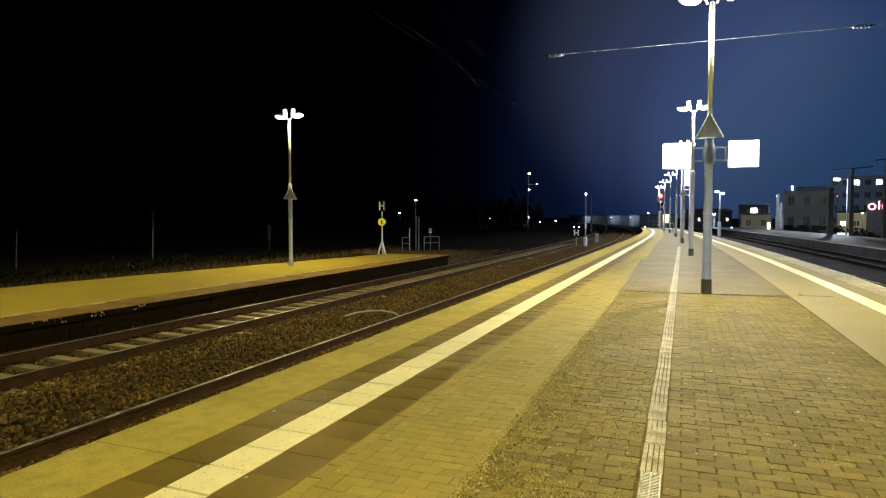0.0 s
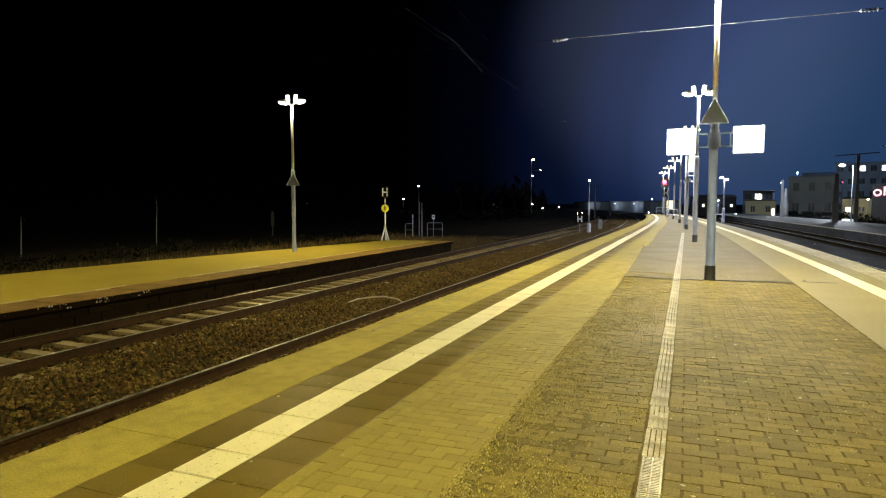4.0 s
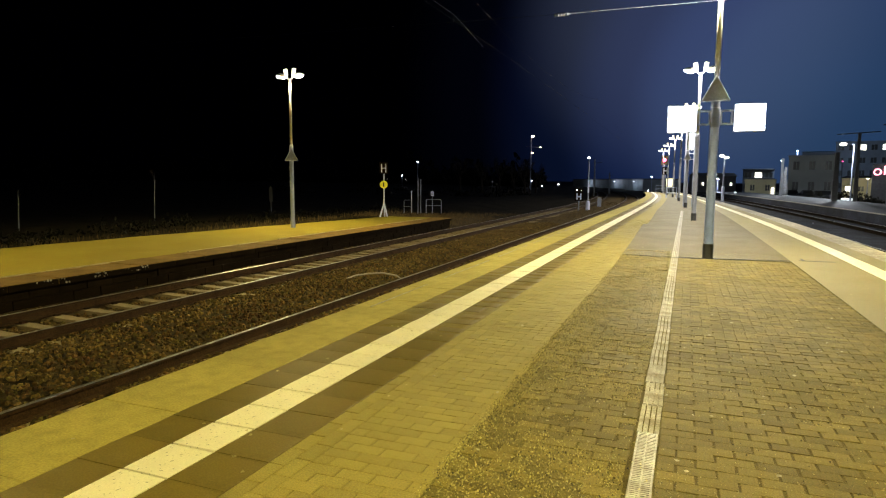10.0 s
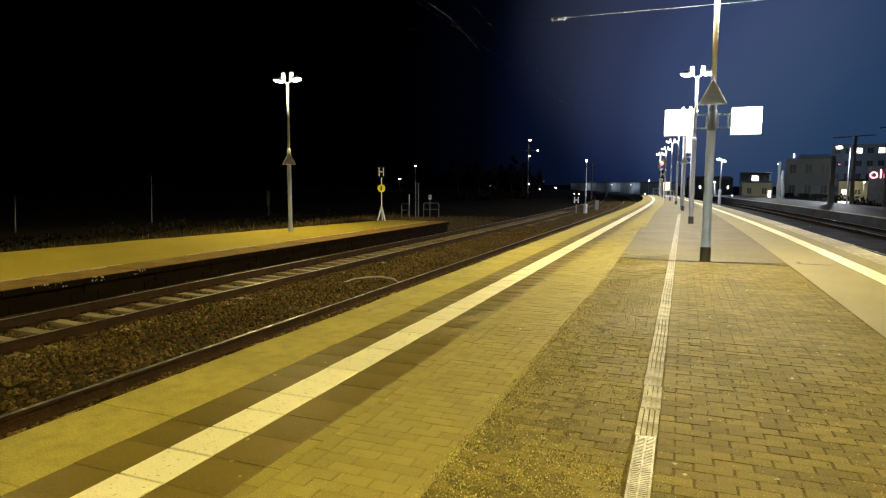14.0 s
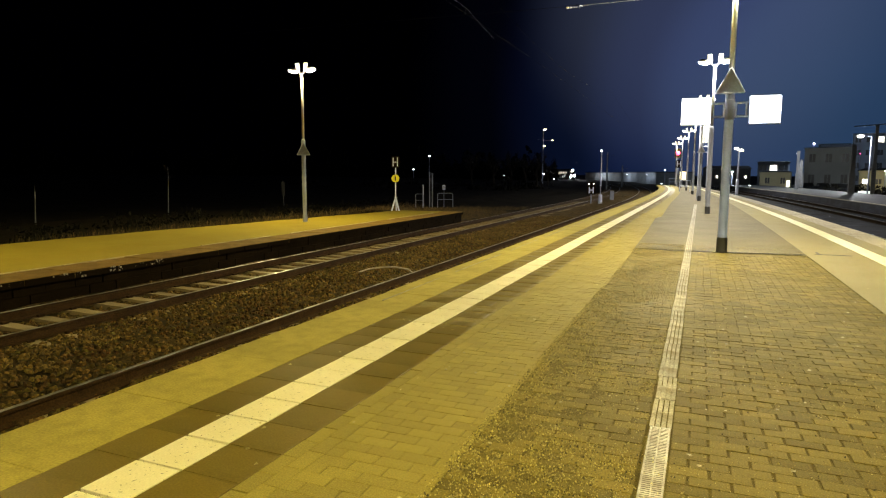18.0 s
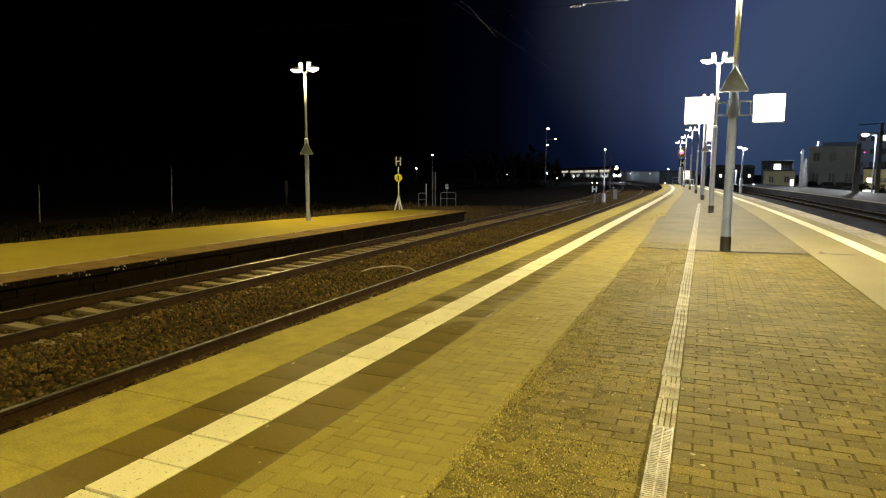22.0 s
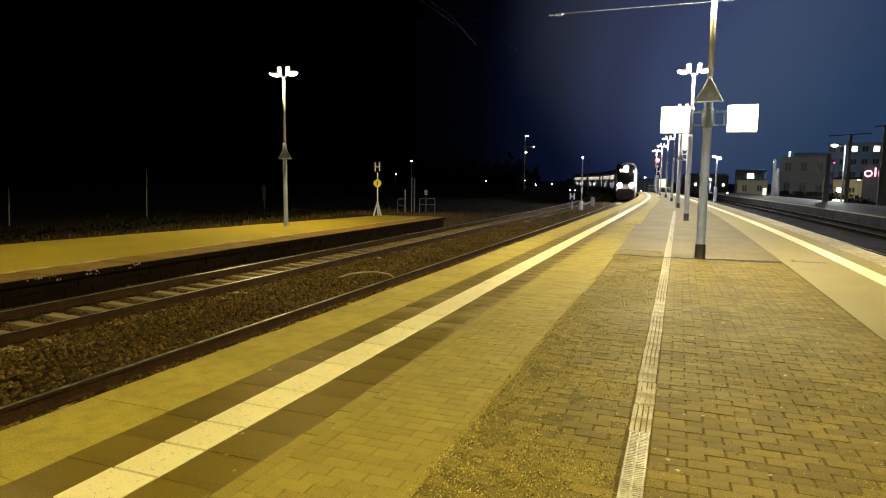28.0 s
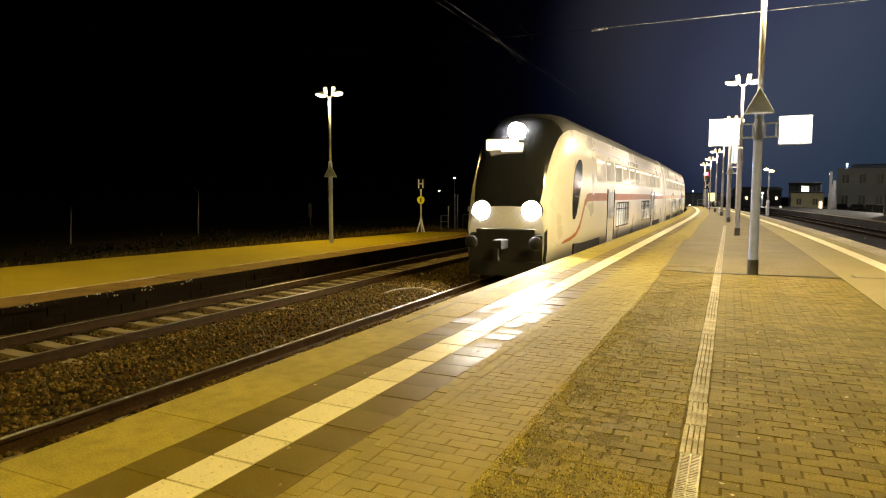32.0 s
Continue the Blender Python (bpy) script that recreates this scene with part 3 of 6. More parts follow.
for j in range(ny + 1):
    y = -40 + 70.6 * j / ny
    xa, xb = side_back(y), AXIS + LO - 0.985
    g.append([bm.verts.new((xa + (xb - xa) * i / nx, y, LEFT + 0.015 * noise.noise((i * 0.6, j * 0.5, 0)) - (0.06 if i == 0 else 0))) for i in range(nx + 1)])
for a, b in zip(g, g[1:]):
    for i in range(nx):
        bm.faces.new((a[i], a[i + 1], b[i + 1], b[i]))
part("sandy_surface", bm, M_LEFTTOP, side_platform, "sandy yellow surface", True)
bm = B()
box(bm, -0.98, 0.0, -0.493, 0.493, -0.13, 0.0, 0.015)
EDGE_L = finish("edge_slab", bm, M_LEFTEDGE)
for i in range(39):
    ob = new("edge_slab", EDGE_L)
    ob.parent = side_platform
    ob.matrix_basis = pose(AXIS + LO + 0.015 * math.sin(i * 1.9), -8 + i, LEFT + 0.012 + 0.006 * math.sin(i * 2.7), 0, 0.3 * math.sin(i), 0)
bm = B()
for i in range(37):
    y = -8 + i
    if i not in (19, 20, 24, 31):
        box(bm, AXIS + LO - 1.06, AXIS + LO - 0.985, y, y + 0.97, LEFT - 0.01, LEFT + 0.022)
part("white_line", bm, M_OLDLINE, side_platform, "worn white safety line")
# near-black strips laid over the fronts of the edge slabs
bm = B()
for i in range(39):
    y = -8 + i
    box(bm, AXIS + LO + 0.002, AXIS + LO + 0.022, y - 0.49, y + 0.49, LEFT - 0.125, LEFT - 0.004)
tagged(part("dark_slab_face", bm, M_WALLDARK, side_platform, "near-black strip over the front of the edge slabs"), "", "", "", "stuff")
bm = B()
rng = random.Random(31)
for _ in range(80):
    y = rng.choice((6.2, 6.9, 8.6, 9.5, 10.4)) + rng.gauss(0, 0.22)
    z = LEFT - 0.004 - 0.10 * rng.random() ** 2
    r = 0.004 + 0.024 * rng.random() ** 2
    lathe(bm, [(r, 0.0), (r * 0.6, 0.004)], 5, pose(AXIS + LO + 0.022, y, z, 0, 90, 0))
tagged(part("lichen", bm, M_LICHEN, side_platform, "pale lichen flecks"), "", "", "", "stuff")
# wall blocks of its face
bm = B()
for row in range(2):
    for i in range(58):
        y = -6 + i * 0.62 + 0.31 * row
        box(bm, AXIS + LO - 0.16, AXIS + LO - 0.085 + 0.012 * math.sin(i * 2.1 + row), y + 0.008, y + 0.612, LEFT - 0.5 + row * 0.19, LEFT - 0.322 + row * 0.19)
tagged(part("wall_blocks", bm, M_WALLDARK, side_platform, "near-black concrete blocks"), "", "", "", "stuff")

# station platform far on the right, and the yard behind it
bm = B()
slab(bm, right_line(7.55), right_line(14.5), -30, 125, -1.3, -0.32)
station_platform = single("platform_station", bm, M_YARD, "dim asphalt station platform", "platform", "structure")
bm = B()
slab(bm, right_line(7.5), right_line(7.75), -30, 125, -0.32, -0.28)
part("edge_kerb", bm, M_CONC, station_platform, "pale platform kerb")
bm = B()
slab(bm, right_line(7.76), right_line(14.5), -30, 125, -0.32, -0.285)
part("asphalt_surface", bm, M_STATION, station_platform)
bm = B()
slab(bm, right_line(0.2), right_line(7.4), -30, 160, -1.25, -0.95)
single("yard_ballast", bm, M_YARD, "dark ballast between the right tracks", "ground", "structure")


# ---- lamps ----
def lamp_post(label, up=0.0, sleeved=True, upper=None, lower=None):
    """A tall two-armed platform lamp: stepped pole, sleeve, two saucer heads and top fins."""
    ob = thing("platform_lamp", pose(0, 0, 0), label, "lamp post", "platform lamps")
    bm = B()
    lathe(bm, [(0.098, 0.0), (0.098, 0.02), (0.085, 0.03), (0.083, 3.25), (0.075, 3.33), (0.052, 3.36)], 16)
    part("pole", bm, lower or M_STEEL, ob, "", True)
    # the upper pole's paler colour holds the lamp light on it
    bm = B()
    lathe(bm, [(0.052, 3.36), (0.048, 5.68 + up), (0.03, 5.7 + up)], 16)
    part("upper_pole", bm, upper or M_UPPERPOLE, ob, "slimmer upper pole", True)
    bm = B()
    lathe(bm, [(0.115, 0.0), (0.115, 0.005), (0.1, 0.012), (0.1, 0.27), (0.09, 0.29)], 16)
    part("sleeve", bm, M_BLACK if sleeved else M_STEEL, ob, "black rubber sleeve" if sleeved else "grey steel foot", True)
    bm = B()
    tube(bm, [(-0.36, 0, 5.80 + up), (0, 0, 5.66 + up), (0.36, 0, 5.80 + up)], 0.018, 8)
    part("arm", bm, M_DARKSTEEL, ob)
    for sx in (-1, 1):
        bm = B()
        lathe(bm, [(0.02, 0.11), (0.1, 0.10), (0.18, 0.05), (0.235, 0.0), (0.225, -0.015), (0.17, -0.015)][::-1], 20, pose(0.40 * sx, 0, 5.80 + up, 0, -9 * sx, 0))
        head = part("lamp_head", bm, M_LAMPCAP, ob, "saucer-shaped lamp head", True)
        bm = B()
        lathe(bm, [(0.0, -0.10), (0.09, -0.095), (0.165, -0.07), (0.22, -0.016), (0.17, -0.012)][1:], 20, pose(0.40 * sx, 0, 5.80 + up, 0, -9 * sx, 0))
        part("lens", bm, M_LAMP, head, "glowing white lens", True)
        bm = B()
        box(bm, -0.075, 0.075, -0.025, 0.025, 0, 0.27, 0.008, pose(0.17 * sx, 0, 5.80 + up, 0, 8 * sx, 0))
        box(bm, -0.02, 0.02, -0.015, 0.015, 0, 0.2, 0.0, pose(0.08 * sx, 0, 5.66 + up, 0, 28 * sx, 0))
        part("top_fin", bm, M_REFLECT, ob, "reflector fin with the lamp light on it as glow")
    return ob


def tri_plate(owner, z, half, material_in, y=-0.11, rim=None, turn=0.0):
    """A triangular plate with a raised rim, clamped to a pole."""
    h = half * 1.9
    about = Matrix.Rotation(radians(turn), 4, "Z")
    bm = B()
    f = [bm.verts.new((dx, y + dy, z + dz)) for dy in (0.0, 0.018) for dx, dz in ((-half, 0), (half, 0), (0, h))]
    bm.faces.new(f[:3]), bm.faces.new(f[3:][::-1])
    for i in range(3):
        bm.faces.new((f[i], f[3 + i], f[3 + (i + 1) % 3], f[(i + 1) % 3]))
    bmesh.ops.recalc_face_normals(bm, faces=bm.faces)
    bmesh.ops.transform(bm, matrix=about, verts=bm.verts)
    plate = part("warning_plate", bm, material_in, owner, "grey triangular warning plate with pale rim")
    bm = B()
    c = [Vector((-half, y - 0.006, z)), Vector((half, y - 0.006, z)), Vector((0, y - 0.006, z + h))]
    for i in range(3):
        tube(bm, [c[i], c[(i + 1) % 3]], 0.014, 6)
    bmesh.ops.transform(bm, matrix=about, verts=bm.verts)
    part("rim", bm, rim or M_SIGNRIM, plate)
    for dz in (0.08, 0.3):
        bm = B()
        box(bm, -0.05, 0.05, y + 0.018, y + 0.1, z + dz, z + dz + 0.04)
        bmesh.ops.transform(bm, matrix=about, verts=bm.verts)
        part("clamp", bm, M_STEEL, plate)


lamp = lamp_post("tall galvanised platform lamp with two glowing heads", lower=M_DIMPOLE)
lamp.matrix_basis = pose(pole_line(-26), -26.0, 0)
POLES = [-12.9, 0.35, 13.35, 26.4, 39.6, 52.8, 66.0, 79.0, 92.0]
lamp_light(pole_line(-26), -26.0, 5.58, LAMP_POWER, FAR_COLOUR)
made = {}
for y in POLES:
    x = 0.75 if y == 0.35 else pole_line(y)
    z = 0.0
    if y == 13.35:
        # own pole colours: lamp light in the upper part, cold light in the lower
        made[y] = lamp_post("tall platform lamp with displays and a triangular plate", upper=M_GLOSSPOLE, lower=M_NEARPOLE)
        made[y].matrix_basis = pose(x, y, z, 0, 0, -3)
    else:
        made[y] = copy_thing(lamp, pose(x, y, z, 0, 0, -3))
    if y in (13.35, 26.4):
        for dx in (-0.45, 0.45):
            lamp_light(x + dx, y, 5.58, LAMP_POWER * (0.5 if y < 20 else 0.42), MID_COLOUR if y < 20 else FAR_COLOUR, cone=168.0 if y < 20 else 180.0)
    else:
        lamp_light(x, y, 5.58, LAMP_POWER * (0.55 if y == 0.35 else 0.8 if y > 30 else 1.0), LAMP_COLOUR if y == 0.35 else FAR_COLOUR)
left_lamp = lamp_post("tall side-platform lamp with triangular plate on its pole", 0.3, False)
left_lamp.matrix_basis = pose(-15.0, 21.5, LEFT)
tri_plate(left_lamp, 2.72, 0.26, M_MAST, rim=M_STEEL, turn=35.0)
lamp_light(-15.0, 21.5, LEFT + 5.88, LAMP_POWER * 0.68, (1.0, 0.82, 0.28))
for y in (8.0, -5.2):
    ob = copy_thing(lamp, pose(-15.2, y, LEFT))
    lamp_light(-15.2, y, LEFT + 5.58, LAMP_POWER * 0.24, (1.0, 0.80, 0.26))


def display_unit(x, y, label, turn=0.0):
    """Two lit display boxes on square frames left and right of a lamp pole."""
    ob = thing("platform_display", pose(x, y, 0, 0, 0, turn), label, "display", "platform displays")
    for sx in (-1, 1):
        bm = B()
        box(bm, min(sx * 0.33, sx * 0.875), max(sx * 0.33, sx * 0.875), -0.075, 0.075, 2.47, 2.99, 0.015)
        case = part("display_box", bm, M_SIGNWHITE, ob, "white display box")
        for f in (-1, 1):
            bm = B()
            box(bm, min(sx * 0.345, sx * 0.86), max(sx * 0.345, sx * 0.86), min(f * 0.075, f * 0.081), max(f * 0.075, f * 0.081), 2.485, 2.975)
            part("display_face", bm, M_SCREEN, case, "glaring white display face")
        bm = B()
        for z in (2.62, 2.875):
            box(bm, min(sx * 0.085, sx * 0.33), max(sx * 0.085, sx * 0.33), -0.02, 0.02, z - 0.014, z + 0.014)
        for xx in (0.105, 0.29):
            box(bm, sx * xx - 0.014, sx * xx + 0.014, -0.02, 0.02, 2.634, 2.861)
        part("bracket", bm, M_BRACKET, ob, "square pale bracket")
    bm = B()
    lathe(bm, [(0.086, 2.56), (0.09, 2.57), (0.09, 2.93), (0.086, 2.94)], 16)
    part("collar", bm, M_NEARPOLE, ob, "", True)
    return ob


display_unit(0.46, 13.35, "two glaring white display boxes beside a lamp pole")
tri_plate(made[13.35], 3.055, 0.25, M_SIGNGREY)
# tall lit board between two posts
tb = thing("departure_board", pose(0.12, 41.6, 0), "tall lit board held between two slim posts", "display")
for dx in (-0.25, 0.25):
    bm = B()
    tube(bm, [(dx, 0, 0), (dx, 0, 4.8)], 0.05, 8)
    part("post", bm, M_STEEL, tb)
bm = B()
box(bm, -0.2, 0.2, -0.06, 0.06, 3.45, 4.75, 0.02)
tc_ = part("board", bm, M_DARKSTEEL, tb)
bm = B()
box(bm, -0.17, -0.03, -0.068, -0.06, 3.5, 4.7), box(bm, 0.03, 0.17, -0.068, -0.06, 3.5, 4.7)
part("lit_face", bm, glow("warm_lit_board", (1.0, 0.95, 0.7), 0.9), tc_, "glowing pale face")
for z in (3.25, 2.9):
    bm = B()
    tube(bm, [(-0.3, 0, z), (0.3, 0, z)], 0.03, 6)
    part("cross_bar", bm, M_STEEL, tb)
tri_plate(made[39.6], 2.8, 0.22, M_MAST, rim=M_STEEL)
# grassy ramp at the end of the side platform
bm = B()
g = [[bm.verts.new((-17.7 + 0.45 * i, 30.5 + 0.6 * j, -0.48 - 0.03 * j - 0.03 * max(0, i - 9) ** 1.8 + 0.06 * noise.noise((i * 0.7, j * 0.7, 2)))) for i in range(16)] for j in range(24)]
for a, b in zip(g, g[1:]):
    for i in range(15):
        bm.faces.new((a[i], a[i + 1], b[i + 1], b[i]))
single("ramp_ground", bm, M_VERGE, "grassy earth ramp at the platform end", "ground", "structure", True)


# ---- train: double-deck control car and coaches ----
SEC_Z = [0.0, 0.2, 0.5, 0.72, 0.88, 0.93, 0.965, 0.992, 1.0]
SEC_W = [0.965, 1.0, 1.0, 0.95, 0.83, 0.735, 0.60, 0.32, 0.0]
HALF, FLOOR, TOP, LONG = 1.40, 0.40, 4.67, 26.5
CAB = [(0.22, 1.04), (0.30, 1.10), (0.5, 1.15), (0.75, 1.195), (1.05, 1.245), (1.4, 1.29), (1.75, 1.33), (2.2, 1.37), (2.8, HALF)]


def section(y, w, zb, zt):
    pts = [(w * a, y, zb + f * (zt - zb)) for a, f in zip(SEC_W, SEC_Z)]
    return [(-x, y_, z) for x, y_, z in pts[:-1]] + pts[::-1]


def side_x(z):
    """Half width of the body at a height over the rail."""
    f = (z - FLOOR) / (TOP - FLOOR)
    for a, b, wa, wb in zip(SEC_Z, SEC_Z[1:], SEC_W, SEC_W[1:]):
        if a <= f <= b:
            return HALF * (wa + (wb - wa) * (f - a) / (b - a))
    return HALF * SEC_W[0]


def cab_x(y, z):
    """Half width of the tapering cab at a distance from the nose."""
    for (ya, a), (yb, b) in zip(CAB, CAB[1:]):
        if ya <= y <= yb:
            return side_x(z) * (a + (b - a) * (y - ya) / (yb - ya)) / HALF
    return side_x(z)


def shell(stations, front_open):
    bm = B()
    rings = [[bm.verts.new(v) for v in section(*st)] for st in stations]
    n = len(rings[0])
    for j, (a, b) in enumerate(zip(rings, rings[1:])):
        for i in range(n - 1):
            f = bm.faces.new((a[i], b[i], b[i + 1], a[i + 1]))
            top = 4 <= i <= n - 6
            y = stations[j][0]
            low = i < 2 or i > n - 4
            f.material_index = (1 if (front_open and y < 1.75 and top) else 3 if (front_open and y < 0.25 and low) else 2 if 4 <= i <= n - 6 else 0)
            f.smooth = True
        bm.faces.new((a[0], a[n - 1], b[n - 1], b[0]))
    bm.faces.new(rings[0])
    bm.faces.new(rings[-1][::-1])
    bmesh.ops.recalc_face_normals(bm, faces=bm.faces)
    return bm


def panel(bm, sx, y0, y1, z0, z1, out, mi=0, thick=0.012):
    """A plate lying on the body side, following its lean."""
    q = []
    for o in (out, out + thick):
        for y, z in ((y0, z0), (y1, z0), (y1, z1), (y0, z1)):
            q.append(bm.verts.new((sx * (side_x(z) + o), y, z)))
    fs = [(0, 1, 2, 3), (4, 7, 6, 5), (0, 4, 5, 1), (1, 5, 6, 2), (2, 6, 7, 3), (3, 7, 4, 0)]
    for f in fs:
        bm.faces.new([q[i] for i in f]).material_index = mi
    return bm


def coach_window(owner, sx, y0, y1, z0, z1):
    bm = B()
    panel(bm, sx, y0 - 0.06, y1 + 0.06, z0 - 0.06, z1 + 0.06, -0.004, thick=0.010)
    bmesh.ops.recalc_face_normals(bm, faces=bm.faces)
    w = part("window", bm, M_MASK if z1 < 2.2 else M_UPPERFRAME, owner, "framed coach window")
    bm = B()
    panel(bm, sx, y0, y1, z0, z1, 0.004, thick=0.008)
    bmesh.ops.recalc_face_normals(bm, faces=bm.faces)
    part("pane", bm, M_COACHGLASS if z1 < 2.2 else M_UPPERGLASS, w, "lit glass pane")
    bm = B()
    if z1 < 2.2:
        for a, b in ((y0 + 0.46, y0 + 0.53), (y0 + 0.95, y0 + 1.02)):
            panel(bm, sx, a, b, z0, z1, 0.010, thick=0.012)
        panel(bm, sx, y0, y1, z1 - 0.22, z1 - 0.18, 0.010, thick=0.012)
        bmesh.ops.recalc_face_normals(bm, faces=bm.faces)
        part("mullion", bm, M_MASK, w, "dark window bar")
    else:
        # bright streak painted on the upper pane as a glowing strip
        panel(bm, sx, y0 + 0.12, y0 + 0.6 + 0.7 * abs(math.sin(y0 * 2.7)), z1 - 0.14, z1 - 0.07, 0.010, thick=0.004)
        bmesh.ops.recalc_face_normals(bm, faces=bm.faces)
        part("bright_strip", bm, M_PANESTRIP, w, "bright glowing strip along the top of the pane")


def bogie(owner, yc):
    bm = B()
    for sx in (-1, 1):
        box(bm, sx * 1.0 - 0.08, sx * 1.0 + 0.08, yc - 1.75, yc + 1.75, 0.42, 0.72, 0.04)
        box(bm, min(sx * 1.20, sx * 1.385), max(sx * 1.20, sx * 1.385), yc - 1.85, yc + 1.85, 0.36, 0.95, 0.05)
    box(bm, -0.95, 0.95, yc - 0.25, yc + 0.25, 0.45, 0.75)
    bg = part("bogie", bm, M_UNDER, owner, "black bogie with side frames")
    for dy in (-1.25, 1.25):
        for sx in (-1, 1):
            bm = B()
            lathe(bm, [(0.06, -0.09), (0.44, -0.07), (0.46, -0.06), (0.46, 0.05), (0.49, 0.06), (0.49, 0.075), (0.06, 0.08)], 24, pose(sx * 0.7535, yc + dy, 0.46, 0, -90 * sx, 0))
            part("wheel", bm, M_UNDER, bg, "steel wheel", True)


def door(owner, sx, y0, y1):
    bm = B()
    panel(bm, sx, y0, y1, 0.62, 2.6, 0.002, thick=0.014)
    bmesh.ops.recalc_face_normals(bm, faces=bm.faces)
    d = part("door", bm, M_BODY, owner, "white sliding door")
    bm = B()
    panel(bm, sx, y0 + 0.2, y1 - 0.2, 1.5, 2.4, 0.016, thick=0.006)
    bmesh.ops.recalc_face_normals(bm, faces=bm.faces)
    part("pane", bm, M_COACHGLASS, d)
    for y in (y0 - 0.05, y1 + 0.02):
        bm = B()
        panel(bm, sx, y, y + 0.035, 0.7, 2.5, 0.002, thick=0.03)
        bmesh.ops.recalc_face_normals(bm, faces=bm.faces)
        part("grab_rail", bm, M_UNDER, d)


def fittings(ob, first):
    """Doors, windows, bands, bogies and lettering common to the cars."""
    for sx in (-1, 1):
        y_from = 3.9 if first else 0.15
        bm = B()
        for a, b in ((y_from, 6.95), (8.35, 19.95), (21.35, LONG - 0.15)):
            panel(bm, sx, a, b, 2.11, 2.36, 0.002, thick=0.004)
        bmesh.ops.recalc_face_normals(bm, faces=bm.faces)
        part("red_band", bm, M_REDBAND, ob, "red band along the side")
        door(ob, sx, 7.0, 8.3), door(ob, sx, 20.0, 21.3)
        for y in (8.95, 10.55, 16.15, 17.75):
            coach_window(ob, sx, y, y + 1.45, 1.14, 1.98)
        ups = [5.2, 7.0, 8.8, 10.6, 12.4, 14.2, 16.0, 17.8, 19.6, 21.4, 23.2] if first else [1.6 + 1.8 * i for i in range(13)]
        for y in ups:
            coach_window(ob, sx, y, y + 1.45, 2.78, 3.5)
        bm = B()
        panel(bm, sx, 4.6 if first else 1.2, LONG - 0.6, 3.74, 3.8, 0.002, thick=0.02)
        bmesh.ops.recalc_face_normals(bm, faces=bm.faces)
        part("rain_gutter", bm, M_SIGNWHITE, ob, "thin pale gutter strip")
        for k, y in enumerate((12.2, 12.7, 13.6, 14.1, 14.6)):
            bm = B()
            panel(bm, sx, y, y + 0.3, 3.56, 3.72, 0.002, thick=0.004)
            bmesh.ops.recalc_face_normals(bm, faces=bm.faces)
            part("lettering_bar", bm, M_ROOFTRAIN, ob)
    bogie(ob, 3.9)
    bogie(ob, 22.7)
    bm = B()
    for y in (8.0, 12.0, 16.0):
        box(bm, -1.2, 1.2, y - 1.5, y + 1.6, 0.22, 0.5, 0.05)
    part("underfloor_box", bm, M_UNDER, ob)


